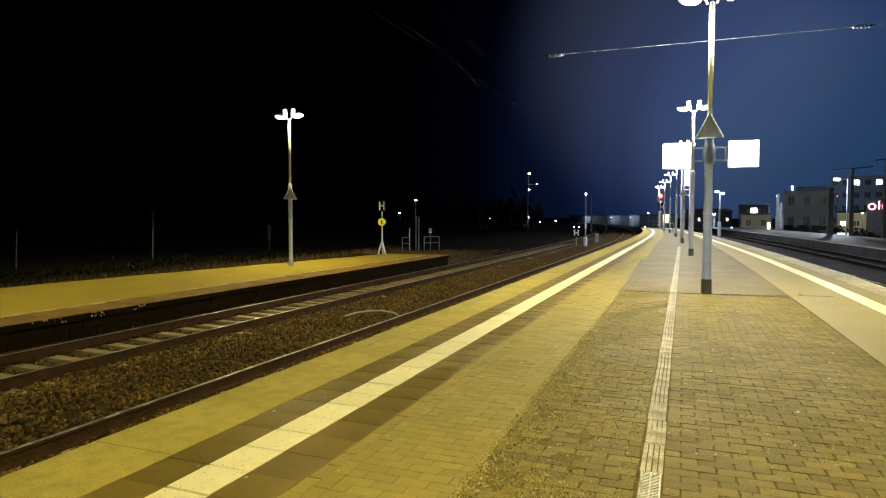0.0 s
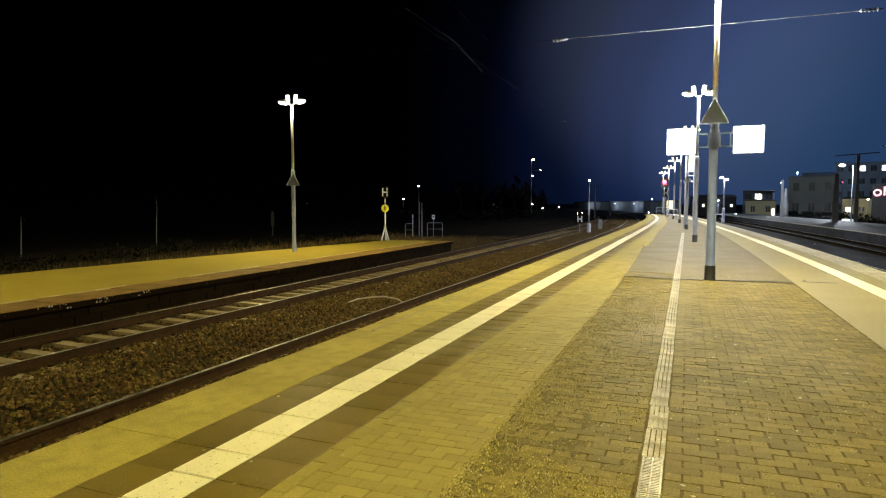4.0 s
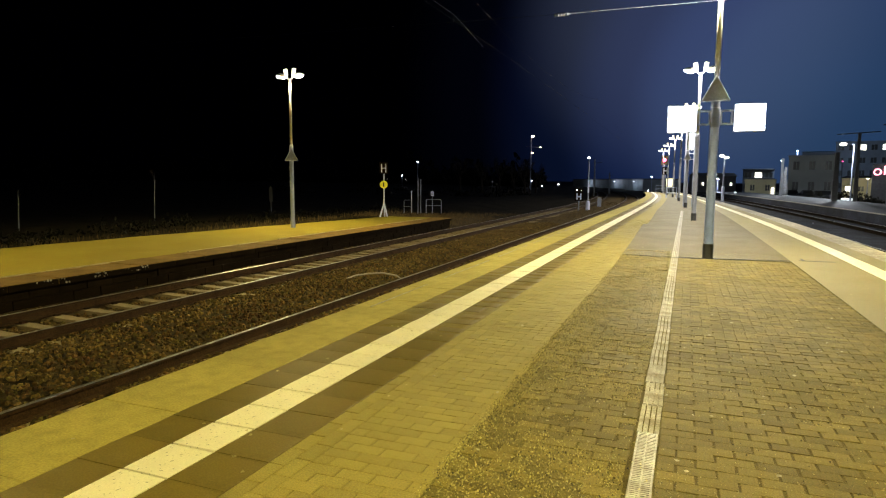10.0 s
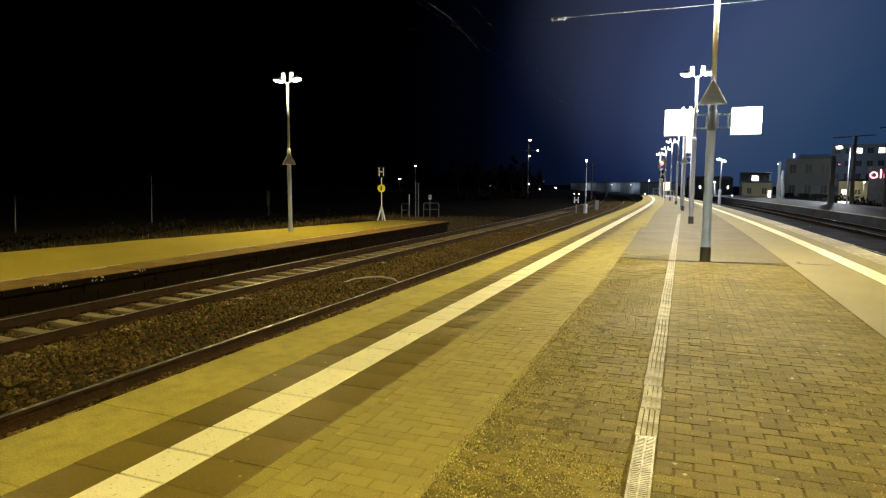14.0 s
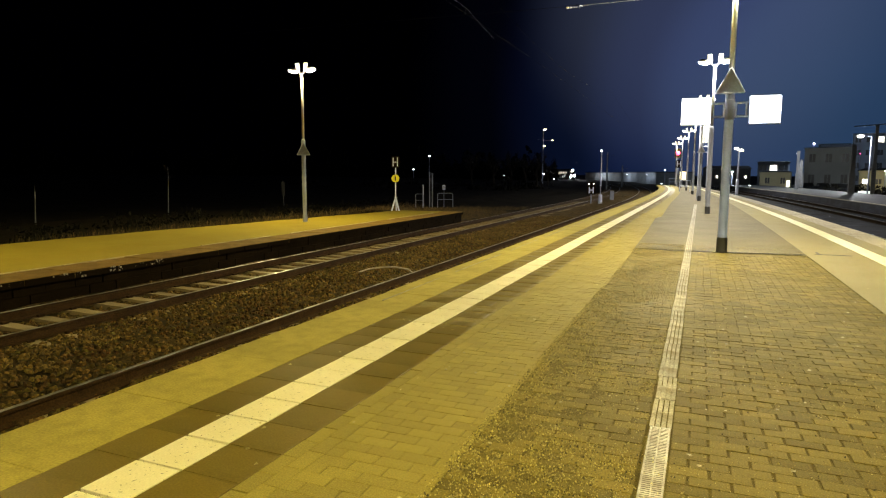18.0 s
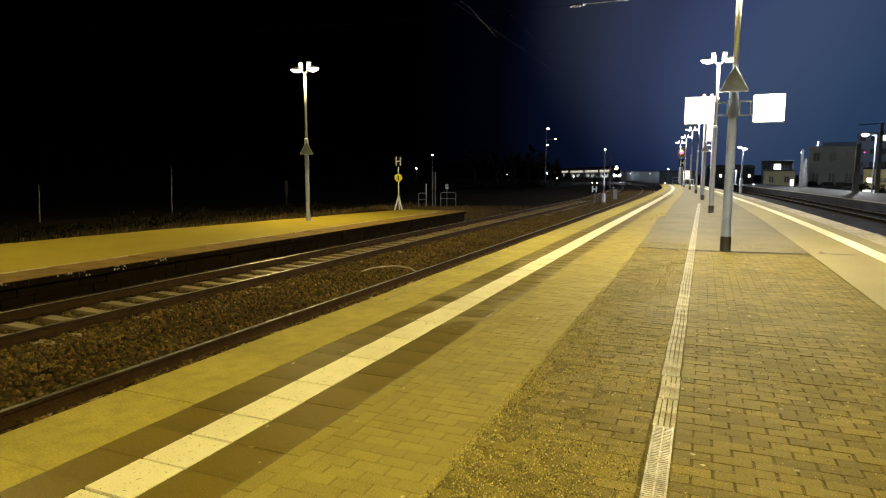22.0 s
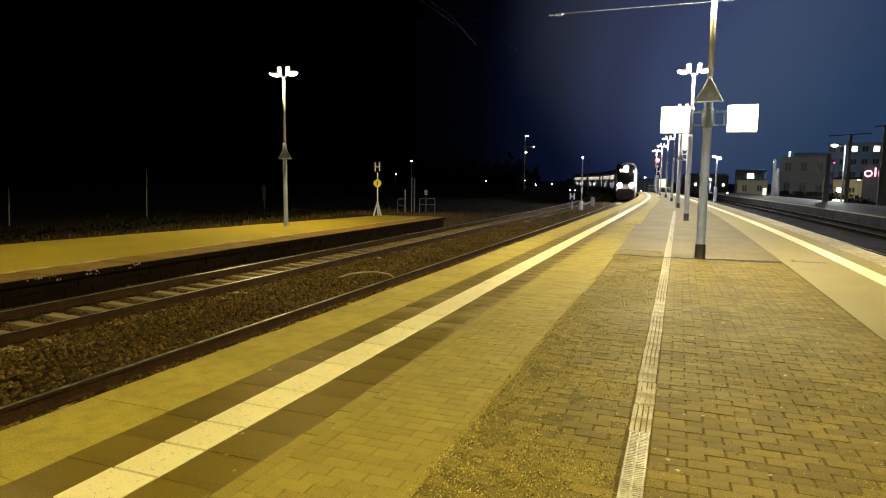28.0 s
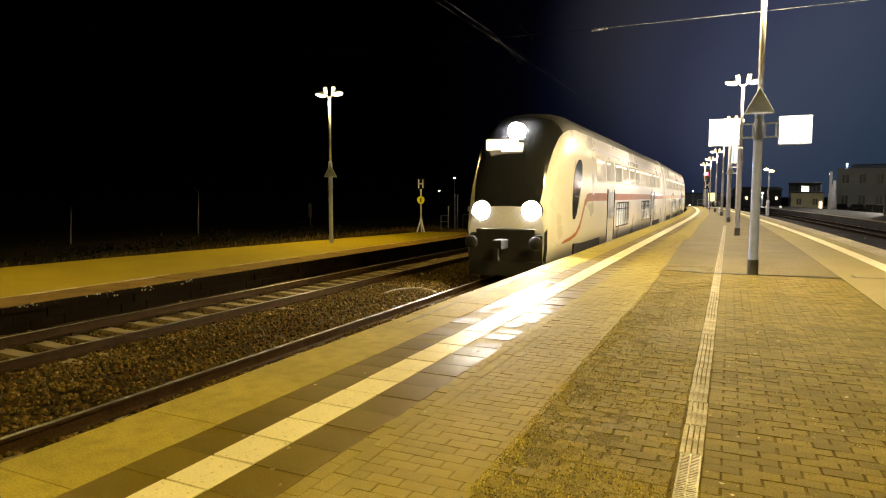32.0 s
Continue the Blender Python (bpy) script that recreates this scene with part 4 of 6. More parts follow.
def control_car():
    ob = thing("control_car", pose(0, 0, 0), "white double-deck control car with red band and blazing headlights", "train car", "train")
    tops = [(0.62, 2.0), (0.52, 2.38), (0.45, 2.92), (0.42, 3.46), (0.41, 3.92), (0.40, 4.27), (0.40, 4.47), (0.40, 4.60), (FLOOR, TOP)]
    st = [(y, w, zb, zt) for (y, w), (zb, zt) in zip(CAB, tops)] + [(y, HALF, FLOOR, TOP) for y in (6.0, 14.0, LONG)]
    part("body", shell(st, True), [M_BODY, M_MASK, M_ROOFTRAIN, M_UNDER], ob, "white body with dark cab front")
    fittings(ob, True)
    for sx in (-1, 1):
        hm = pose(sx * 0.68, 0.27, 1.87, 90, 0, 0)
        bm = B()
        lathe(bm, [(0.31, -0.25), (0.31, 0.02), (0.29, 0.05), (0.265, 0.03)], 20, hm)
        h = part("headlight", bm, M_MASK, ob, "round headlight cluster", True)
        bm = B()
        lathe(bm, [(0.265, 0.02), (0.26, 0.045), (0.17, 0.062), (0.05, 0.066)], 20, hm)
        part("glass", bm, M_HEAD, h, "blazing white headlight glass", True)
        bm = B()
        strip = [(1.62, 2.0, 2.14), (1.75, 1.95, 2.3), (2.1, 1.93, 2.5), (2.5, 1.98, 2.72), (2.8, 2.1, 2.9), (3.05, 2.28, 3.02), (3.22, 2.5, 3.02), (3.3, 2.68, 2.9)]
        q = [[bm.verts.new((sx * (cab_x(y, z) + o), y, z)) for y, o in ((a, 0.0), (b, 0.0), (b, 0.014), (a, 0.014))] for z, a, b in strip]
        for a, b in zip(q, q[1:]):
            for i in range(4):
                bm.faces.new((a[i], a[(i + 1) % 4], b[(i + 1) % 4], b[i]))
        bm.faces.new(q[0]), bm.faces.new(q[-1])
        bmesh.ops.recalc_face_normals(bm, faces=bm.faces)
        part("cab_side_window", bm, M_MASK, ob, "slanted dark cab side window")
        bm = B()
        curve = [(3.95, 2.235), (3.6, 2.20), (3.3, 2.05), (3.0, 1.74), (2.7, 1.42), (2.3, 1.20), (1.8, 1.09), (1.4, 1.04), (0.9, 1.0), (0.5, 0.98)]
        w = [0.125, 0.115, 0.10, 0.09, 0.08, 0.06, 0.05, 0.04, 0.035, 0.03]
        rows = [[bm.verts.new((sx * (cab_x(y, z) + o), y, z + d)) for d, o in ((-k, 0.001), (k, 0.001), (k, 0.007), (-k, 0.007))] for (y, z), k in zip(curve, w)]
        for a, b in zip(rows, rows[1:]):
            for i in range(4):
                bm.faces.new((a[i], a[(i + 1) % 4], b[(i + 1) % 4], b[i]))
        bmesh.ops.recalc_face_normals(bm, faces=bm.faces)
        part("sweeping_band", bm, M_REDBAND, ob, "red band sweeping down to the nose")
        bm = B()
        lathe(bm, [(0.07, 0), (0.07, 0.30), (0.16, 0.31), (0.18, 0.335), (0.16, 0.36)], 18, pose(sx * 0.875, 0.35, 1.06, 90, 0, 0))
        part("buffer", bm, M_UNDER, ob, "round steel buffer", True)
        bm = B()
        panel(bm, sx, 4.4, 4.62, 2.3, 2.95, 0.002, thick=0.012)
        bmesh.ops.recalc_face_normals(bm, faces=bm.faces)
        part("side_marker_panel", bm, M_SIGNWHITE, ob)
    bm = B()
    box(bm, -0.72, 0.10, 0.66, 0.9, 3.50, 3.77, 0.01), box(bm, -0.30, 0.26, 0.7, 0.9, 3.44, 3.66, 0.01)
    part("destination_display", bm, M_DEST, ob, "lit destination display")
    bm = B()
    lathe(bm, [(0.21, -0.25), (0.21, 0.02), (0.15, 0.04), (0.03, 0.05)], 18, pose(0.0, 1.0, 4.02, 90, 0, 0))
    part("top_light", bm, M_HEAD, ob, "blazing upper headlight", True)
    bm = B()
    box(bm, -0.98, 0.98, 0.15, 0.9, 0.18, 0.62, 0.06)
    part("snow_plough", bm, M_UNDER, ob, "black plough skirt")
    bm = B()
    box(bm, -0.12, 0.12, -0.45, 0.1, 0.92, 1.16, 0.03), box(bm, -0.05, 0.05, -0.5, -0.36, 0.62, 0.95)
    part("coupling", bm, M_UNDER, ob)
    bm = B()
    box(bm, -1.0, 1.0, 0.17, 0.30, 0.5, 1.30, 0.05), box(bm, -0.8, 0.8, 0.165, 0.26, 1.25, 1.42, 0.03)
    part("front_apron", bm, M_UNDER, ob, "black lower front panel")
    return ob


def coach():
    ob = thing("coach", pose(0, 0, 0), "white double-deck coach with red band and lit windows", "train car", "train")
    st = [(y, HALF, FLOOR, TOP) for y in (0.0, 0.15, 6.0, 14.0, LONG - 0.15, LONG)]
    part("body", shell(st, False), [M_BODY, M_MASK, M_ROOFTRAIN], ob, "white coach body")
    fittings(ob, False)
    bm = B()
    for k in range(6):
        box(bm, -0.9 - 0.04 * (k % 2), 0.9 + 0.04 * (k % 2), -0.62 + 0.1 * k, -0.53 + 0.1 * k, 0.9, 3.9, 0.03)
    part("gangway", bm, M_UNDER, ob, "black folded gangway bellows")
    return ob


CARS = [control_car(), coach()]
for i in range(3):
    CARS.append(copy_thing(CARS[1], pose(0, 0, 0)))


def nose_at(t):
    """Metres along the line of the train's nose: it comes in, braking gently."""
    back = 32.0 - t
    return 15.2 + 15.0 * back + 0.15 * back * back - 0.7 * back * math.exp(1 - back)


def car_pose(i, t):
    s = nose_at(t) + i * (LONG + 0.6)
    (x0, y0, _), (x1, y1, _) = track(s + 3.9, NEAR), track(s + 22.7, NEAR)
    a = math.atan2(-(x1 - x0), y1 - y0)
    return Matrix.Translation((x0, y0, RAIL)) @ Matrix.Rotation(a, 4, "Z") @ Matrix.Translation((0, -3.9, 0))


# ---- signs, posts and rails along the tracks ----
def at(az, dist):
    """x and y at a bearing right of the line and a distance."""
    return dist * math.sin(radians(az)), dist * math.cos(radians(az))


def height(el, dist):
    return EYE + dist * math.tan(radians(el))


def letter_h(owner, z, w, h, y, material, t=0.07):
    bm = B()
    box(bm, -w / 2, -w / 2 + t, y - 0.012, y, z, z + h), box(bm, w / 2 - t, w / 2, y - 0.012, y, z, z + h)
    box(bm, -w / 2 + t, w / 2 - t, y - 0.012, y, z + h / 2 - t / 2, z + h / 2 + t / 2)
    return part("letter_h", bm, material, owner, "white letter H")


post = thing("stop_sign_post", pose(-15.1, 30.0, LEFT, 0, 0, 18), "slim white stop post with letter H and yellow disc", "sign")
bm = B()
tube(bm, [(0, 0, 0.55), (0, 0, 2.35)], 0.035, 10)
part("post", bm, M_SIGNWHITE, post)
for dx, dy in ((-0.2, -0.12), (0.2, -0.12), (0.0, 0.22)):
    bm = B()
    tube(bm, [(dx, dy, 0), (0, 0, 0.75)], [0.045, 0.04], 8)
    part("foot_strut", bm, M_SIGNWHITE, post)
bm = B()
box(bm, -0.22, 0.22, -0.06, -0.045, 2.3, 2.9)
part("board", bm, M_WALLDARK, post, "black board")
letter_h(post, 2.37, 0.28, 0.46, -0.061, M_SIGNWHITE, 0.05)
bm = B()
lathe(bm, [(0.21, -0.012), (0.21, 0.012)], 24, pose(0, -0.06, 1.73, 90, 0, 0))
disc = part("disc", bm, M_YELLOW, post, "yellow disc")
bm = B()
box(bm, -0.03, 0.03, -0.08, -0.073, 1.62, 1.84)
part("disc_bar", bm, M_BLACK, disc)

for x, y, w, h, a in ((-15.56, 38.2, 1.0, 0.92, 24), (-16.7, 36.6, 0.5, 0.9, 30)):
    rail_ = thing("end_railing", pose(x, y, -0.65, 0, 0, a), "bent pipe railing at the platform end", "railing", "end railings")
    bm = B()
    tube(bm, [(-w / 2, 0, 0), (-w / 2, 0, h - 0.06), (-w / 2 + 0.06, 0, h), (w / 2 - 0.06, 0, h), (w / 2, 0, h - 0.06), (w / 2, 0, 0)], 0.023, 8)
    part("hoop", bm, M_STEEL, rail_)
    bm = B()
    tube(bm, [(-w / 2, 0, h * 0.55), (w / 2, 0, h * 0.55)], 0.016, 8)
    part("cross_bar", bm, M_STEEL, rail_)
for x, y, h, r, m_, word in ((-16.58, 36.9, 1.55, 0.035, M_SIGNWHITE, "slim white marker post"), (-17.13, 39.2, 2.35, 0.045, M_STEEL, "slim grey steel post"), (-16.93, 39.2, 2.3, 0.045, M_STEEL, "slim grey steel post")):
    p_ = thing("marker_post", pose(x, y, -0.75), word, "post", "marker posts")
    bm = B()
    tube(bm, [(0, 0, 0), (0, 0, h)], r, 8)
    part("post", bm, m_, p_)
    bm = B()
    lathe(bm, [(r * 1.5, 0), (r * 1.5, 0.04), (r, 0.06)], 8, pose(0, 0, h - 0.02))
    part("cap", bm, m_, p_)
p_ = thing("small_sign", pose(-15.7, 38.3, -0.65, 0, 0, 25), "small white square board on a thin post", "sign")
bm = B()
tube(bm, [(0, 0, 0), (0, 0, 1.5)], 0.02, 6)
part("post", bm, M_STEEL, p_)
bm = B()
box(bm, -0.1, 0.1, -0.04, -0.025, 1.15, 1.45)
board_ = part("board", bm, M_SIGNWHITE, p_)
bm = B()
box(bm, -0.07, 0.07, -0.045, -0.041, 1.24, 1.27), box(bm, -0.07, 0.07, -0.045, -0.041, 1.32, 1.35)
part("unreadable_bars", bm, M_BLACK, board_)

# between the tracks further on: stop board with two lights, striped signal mast, cabinet
sb = thing("stop_board", pose(-8.46, 53.4, -1.03, 0, 0, 9), "black stop board with white H and two lamps", "sign")
bm = B()
tube(bm, [(0, 0, 0), (0, 0, 0.95)], 0.05, 8)
part("post", bm, M_STEEL, sb)
bm = B()
box(bm, -0.34, 0.34, -0.05, 0.05, 0.9, 1.95, 0.02)
part("board", bm, M_WALLDARK, sb, "black board")
letter_h(sb, 1.0, 0.42, 0.52, -0.051, M_SIGNWHITE, 0.11)
for dx in (-0.2, 0.2):
    bm = B()
    lathe(bm, [(0.035, -0.02), (0.035, 0.04), (0.015, 0.05)], 10, pose(dx, -0.05, 1.78, 90, 0, 0))
    part("lamp", bm, G_WHITE, sb, "small white lamp")
sm = thing("signal_mast", pose(-7.8, 54.1, -0.95), "slim white-banded signal mast with a lamp on top", "signal")
bm = B()
tube(bm, [(0, 0, 0), (0, 0, 4.4)], [0.06, 0.04], 10)
part("mast", bm, M_STEEL, sm)
for z0, z1, r in ((0.0, 0.8, 0.17), (1.5, 2.6, 0.075)):
    bm = B()
    lathe(bm, [(r, z0), (r, z1 - 0.05), (r * 0.8, z1)], 10)
    part("band", bm, M_SIGNWHITE, sm, "white band")
bm = B()
lathe(bm, [(0.04, 0), (0.075, 0.04), (0.08, 0.12), (0.04, 0.17)], 12, pose(0, 0, 4.4))
part("lamp", bm, G_WHITE, sm, "cold white lamp")
cb = thing("trackside_cabinet", pose(-7.75, 61.3, -0.97, 0, 0, 5), "small white trackside cabinet", "cabinet")
bm = B()
box(bm, -0.17, 0.17, -0.16, 0.16, 0, 0.95, 0.03)
part("body", bm, M_STEEL, cb)
bm = B()
box(bm, -0.2, 0.2, -0.19, 0.19, 0.95, 1.0, 0.02)
part("lid", bm, M_CONC, cb)
bm = B()
tube(bm, [(-7.62, 12.84, -0.92), (-7.55, 13.0, -0.86), (-7.4, 13.2, -0.8), (-7.15, 13.38, -0.77), (-6.85, 13.52, -0.755), (-6.5, 13.55, -0.8), (-6.28, 13.5, -0.9)], 0.018, 8)
single("cable_duct_hose", bm, M_PIPE, "pale bent plastic hose lying in the ballast", "hose", smooth=True)

# ---- far end of the island platform ----
for x, y, w in ((-3.3, 98.5, 1.9), (-1.3, 62.0, 0.9)):
    er = thing("end_barrier", pose(x, y, 0), "white pipe barrier at the platform end", "railing", "end barriers")
    bm = B()
    tube(bm, [(-w / 2, 0, 0), (-w / 2, 0, 1.0), (w / 2, 0, 1.0), (w / 2, 0, 0)], 0.04, 8)
    part("hoop", bm, M_SIGNWHITE, er)
    bm = B()
    tube(bm, [(-w / 2, 0, 0.5), (w / 2, 0, 0.5)], 0.03, 8)
    part("cross_bar", bm, M_SIGNWHITE, er)
sg = thing("exit_signal", pose(-3.05, 93.5, 0), "platform-end signal showing red", "signal")
bm = B()
tube(bm, [(0, 0, 0), (0, 0, 4.9)], 0.07, 8)
part("mast", bm, M_STEEL, sg)
bm = B()
box(bm, -0.42, 0.42, -0.1, 0.1, 3.9, 5.2, 0.05)
part("screen", bm, M_WALLDARK, sg, "black signal screen")
bm = B()
lathe(bm, [(0.27, -0.02), (0.27, 0.03), (0.1, 0.06)], 14, pose(0.0, -0.1, 4.55, 90, 0, 0))
part("lamp", bm, G_RED, sg, "red signal lamp")
tc = thing("timetable_case", pose(-2.05, 86.0, 0, 0, 0, 5), "lit yellow timetable case on two posts", "display case")
for dx in (-0.5, 0.5):
    bm = B()
    tube(bm, [(dx, 0, 0), (dx, 0, 2.05)], 0.04, 8)
    part("post", bm, M_DARKSTEEL, tc)
bm = B()
box(bm, -0.46, 0.46, -0.06, 0.06, 0.85, 2.0, 0.02)
cs = part("case", bm, M_DARKSTEEL, tc)
bm = B()
box(bm, -0.42, 0.42, -0.066, -0.06, 0.92, 1.93)
part("lit_face", bm, G_YELLOWCASE, cs)
hb = thing("stop_board", pose(-2.75, 90.0, 0, 0, 0, 3), "black H stop board at the platform end", "sign")
bm = B()
tube(bm, [(0, 0, 0), (0, 0, 2.9)], 0.05, 8)
part("post", bm, M_STEEL, hb)
bm = B()
box(bm, -0.42, 0.42, -0.07, -0.05, 2.5, 3.5)
part("board", bm, M_WALLDARK, hb)
letter_h(hb, 2.62, 0.56, 0.76, -0.071, M_SIGNWHITE, 0.13)


# ---- overhead line ----
def wire(name, pts, r, label):
    bm = B()
    tube(bm, pts, r, 6)
    return single(name, bm, M_WIRE, label, "cable", smooth=True)


SPAN_Y, SPAN_Z = 26.0, 8.22


def insulator(owner, x, z, y=SPAN_Y):
    bm = B()
    prof = [(0.03, -0.32)]
    for k in range(5):
        zz = -0.26 + 0.12 * k
        prof += [(0.035, zz - 0.03), (0.085, zz - 0.005), (0.085, zz + 0.01), (0.035, zz + 0.03)]
    prof.append((0.03, 0.32))
    lathe(bm, prof, 10, pose(x, y, z, 0, 90, 0))
    return part("insulator", bm, M_SIGNWHITE, owner, "ribbed pale insulator", True)


sp = thing("cross_span", pose(0, 0, 0), "steel cross-span wire with ribbed insulators over the tracks", "overhead wire")
# one wire with its lamp light put into colour: dark here, pale beyond
bm = B()
tube(bm, [(-56.0, SPAN_Y, SPAN_Z + 0.9), (-9.9, SPAN_Y, SPAN_Z + 0.1), (-5.0, SPAN_Y, SPAN_Z + 0.02)], 0.006, 6)
part("span_wire", bm, M_WIRE, sp)
bm = B()
tube(bm, [(-5.0, SPAN_Y, SPAN_Z + 0.02), (0.4, SPAN_Y, SPAN_Z), (5.6, SPAN_Y, SPAN_Z), (26.0, SPAN_Y, SPAN_Z + 0.4)], 0.011, 6)
part("span_wire", bm, M_SPAN, sp)
for x in (-5.02, 5.75):
    insulator(sp, x, SPAN_Z + (0.1 if x < -8 else 0.0))
for x in (-56.0, 26.0):
    ms = thing("overhead_mast", pose(x, SPAN_Y, -1.2), "dark steel overhead-line mast", "mast", "overhead masts")
    bm = B()
    for dx in (-0.14, 0.14):
        box(bm, dx - 0.04, dx + 0.04, -0.1, 0.1, 0, 9.9)
    for k in range(14):
        box(bm, -0.14, 0.14, -0.02, 0.02, 0.3 + 0.68 * k, 0.36 + 0.68 * k)
    part("lattice", bm, M_DARKSTEEL, ms)
for shift, n in ((0.0, "contact_wire"),):
    pts, top = [], []
    for k in range(64):
        s = -20 + 5 * k
        x, y, _ = track(s, shift + 0.18 * math.sin(s * 0.09))
        pts.append((x, y, RAIL + 5.95))
        x, y, _ = track(s, shift)
        top.append((x, y, RAIL + 6.5 + 0.9 * ((s - 26) / 30 - round((s - 26) / 30)) ** 2 * 4))
    wire(n, pts, 0.002, "thin copper contact wire over the track")
    wire("catenary_wire", top, 0.002, "sagging catenary wire over the track")
bm = B()
tube(bm, [(-9.7, 21, 8.6), (-9.7, 26.2, 8.64), (-9.72, 30.2, 8.12)], 0.003, 6)
part("messenger_wire", bm, M_STEEL, sp, "faintly glinting messenger wire", True)
bm = B()
tube(bm, [(-9.7, SPAN_Y, SPAN_Z + 0.1), (-9.7, 26.1, 8.64)], 0.008, 6)
part("hanger", bm, M_DARKSTEEL, sp)
for x, y, h in ((*at(-7.7, 110), 6.5), (*at(-6.4, 131), 4.6)):
    ms = thing("overhead_mast", pose(x, y, -1.25), "dark distant overhead-line mast", "mast", "overhead masts")
    bm = B()
    tube(bm, [(0, 0, 0), (0, 0, h)], [0.14, 0.1], 8)
    part("mast", bm, M_MAST, ms)
    bm = B()
    tube(bm, [(0, 0, h - 0.6), (1.1, 0, h - 0.5)], 0.03, 6)
    part("bracket", bm, M_DARKSTEEL, ms)


# ---- distant lamps ----
def far_lamp(az, dist, el, glass, r=0.3, arm=0.0, ground=-1.25, label="distant street lamp glowing on its thin pole"):
    x, y = at(az, dist)
    z = height(el, dist)
    ob = thing("street_lamp", pose(x, y, ground), label, "street lamp", "distant lamps")
    z -= ground
    bm = B()
    tube(bm, [(arm, 0, 0), (arm, 0, z - 0.1), (0, 0, z + 0.1)] if arm else [(0, 0, 0), (0, 0, z - r * 0.4)], [0.1, 0.07, 0.05] if arm else [0.09, 0.06], 8)
    part("pole", bm, M_STEEL, ob)
    bm = B()
    lathe(bm, [(r * 0.25, r * 0.45), (r * 0.9, r * 0.25), (r, 0.0), (r * 0.85, -r * 0.3), (r * 0.3, -r * 0.5)][::-1], 12, pose(0, 0, z))
    part("lamp_glass", bm, glass, ob, "glowing lamp glass", True)
    return ob


for az, dist, el, glass, r, arm in ((-23.63, 150, 1.67, G_WHITE, 0.24, 0), (-25.07, 150, 0.47, G_WHITE, 0.24, 0), (-16.8, 200, -0.05, G_WHITE, 0.16, 0), (-13.29, 190, 0.05, G_WHITE, 0.36, 0), (-12.34, 190, -0.37, G_WHITE, 0.3, 0),
                                (-10.85, 230, -0.25, G_WHITE, 0.3, 0), (-2.85, 150, 0.42, G_WHITE, 0.2, 0), (-3.1, 140, -0.75, G_WHITE, 0.14, 0), (7.12, 106, 1.74, G_WHITE, 0.22, 0),
                                (11.15, 90, 2.98, G_WARM, 0.36, 1.15), (5.67, 88, -1.29, G_WHITE, 0.2, 0), (2.43, 130, 0.29, G_WHITE, 0.2, 0), (3.79, 100, -0.82, G_DIM, 0.18, 0), (8.14, 200, 2.5, G_DIM, 0.25, 0), (11.21, 160, 1.67, G_RED, 0.16, 0)):
    far_lamp(az, dist, el, glass, r, arm)
lamp_light(*at(11.15, 90), height(2.98, 90) - 0.6, 4200, (0.88, 0.94, 1.0), 0.6, 180)
lamp_light(*at(7.0, 103), height(1.74, 106) - 0.3, 1300, (0.95, 0.97, 0.85), 0.6, 180)
# blue fill added at a dim lamp to brighten the town walls
lamp_light(*at(8.14, 199), height(2.5, 200) - 0.6, 9000, (0.6, 0.78, 1.0), 0.8, 180)
lamp_light(*at(2.43, 129), height(0.29, 130) - 0.3, 1200, (0.75, 0.88, 1.0), 0.6, 180)
# tall mast with three lamps among the trees
x, y = at(-13.35, 150)
tm = thing("yard_light_mast", pose(x, y, -1.2), "tall yard mast with three warm floodlights", "lamp mast")
bm = B()
tube(bm, [(0, 0, 0), (0, 0, 13.2)], [0.16, 0.1], 8)
part("mast", bm, M_STEEL, tm)
bm = B()
tube(bm, [(-1.2, 0, 10.9), (2.2, 0, 10.6)], 0.07, 6)
part("cross_arm", bm, M_STEEL, tm)
for dx, z, r in ((0.35, 13.2, 0.36), (2.2, 10.7, 0.14), (0.3, 9.4, 0.2)):
    bm = B()
    lathe(bm, [(r * 0.3, r * 0.5), (r, 0.15), (r, -0.1), (r * 0.4, -r * 0.4)][::-1], 12, pose(dx, 0, z))
    part("floodlight", bm, G_WARM, tm, "warm floodlight", True)
# two-headed lamp beyond the platform
x, y = at(2.85, 80)
dl = thing("platform_lamp", pose(x, y, -0.95), "two-headed lamp glowing beyond the platform edge", "lamp post", "platform lamps")
bm = B()
tube(bm, [(0, 0, 0), (0, 0, 2.0), (0, 0, 5.3)], [0.14, 0.1, 0.07], 8)
part("pole", bm, M_STEEL, dl)
for dx, dz in ((-0.3, 0.14), (0.22, -0.05)):
    bm = B()
    lathe(bm, [(0.08, 0.1), (0.25, 0.02), (0.24, -0.08), (0.1, -0.14)][::-1], 14, pose(dx, 0, 5.4 + dz))
    part("lamp_head", bm, G_WARM, dl, "glowing lamp head", True)
bm = B()
lathe(bm, [(0.17, 0.3), (0.17, 1.9), (0.12, 2.0)], 10)
part("band", bm, M_SIGNWHITE, dl, "white painted band")
lamp_light(x, y, 4.0, 900, (0.9, 0.94, 1.0), 0.5, 180)

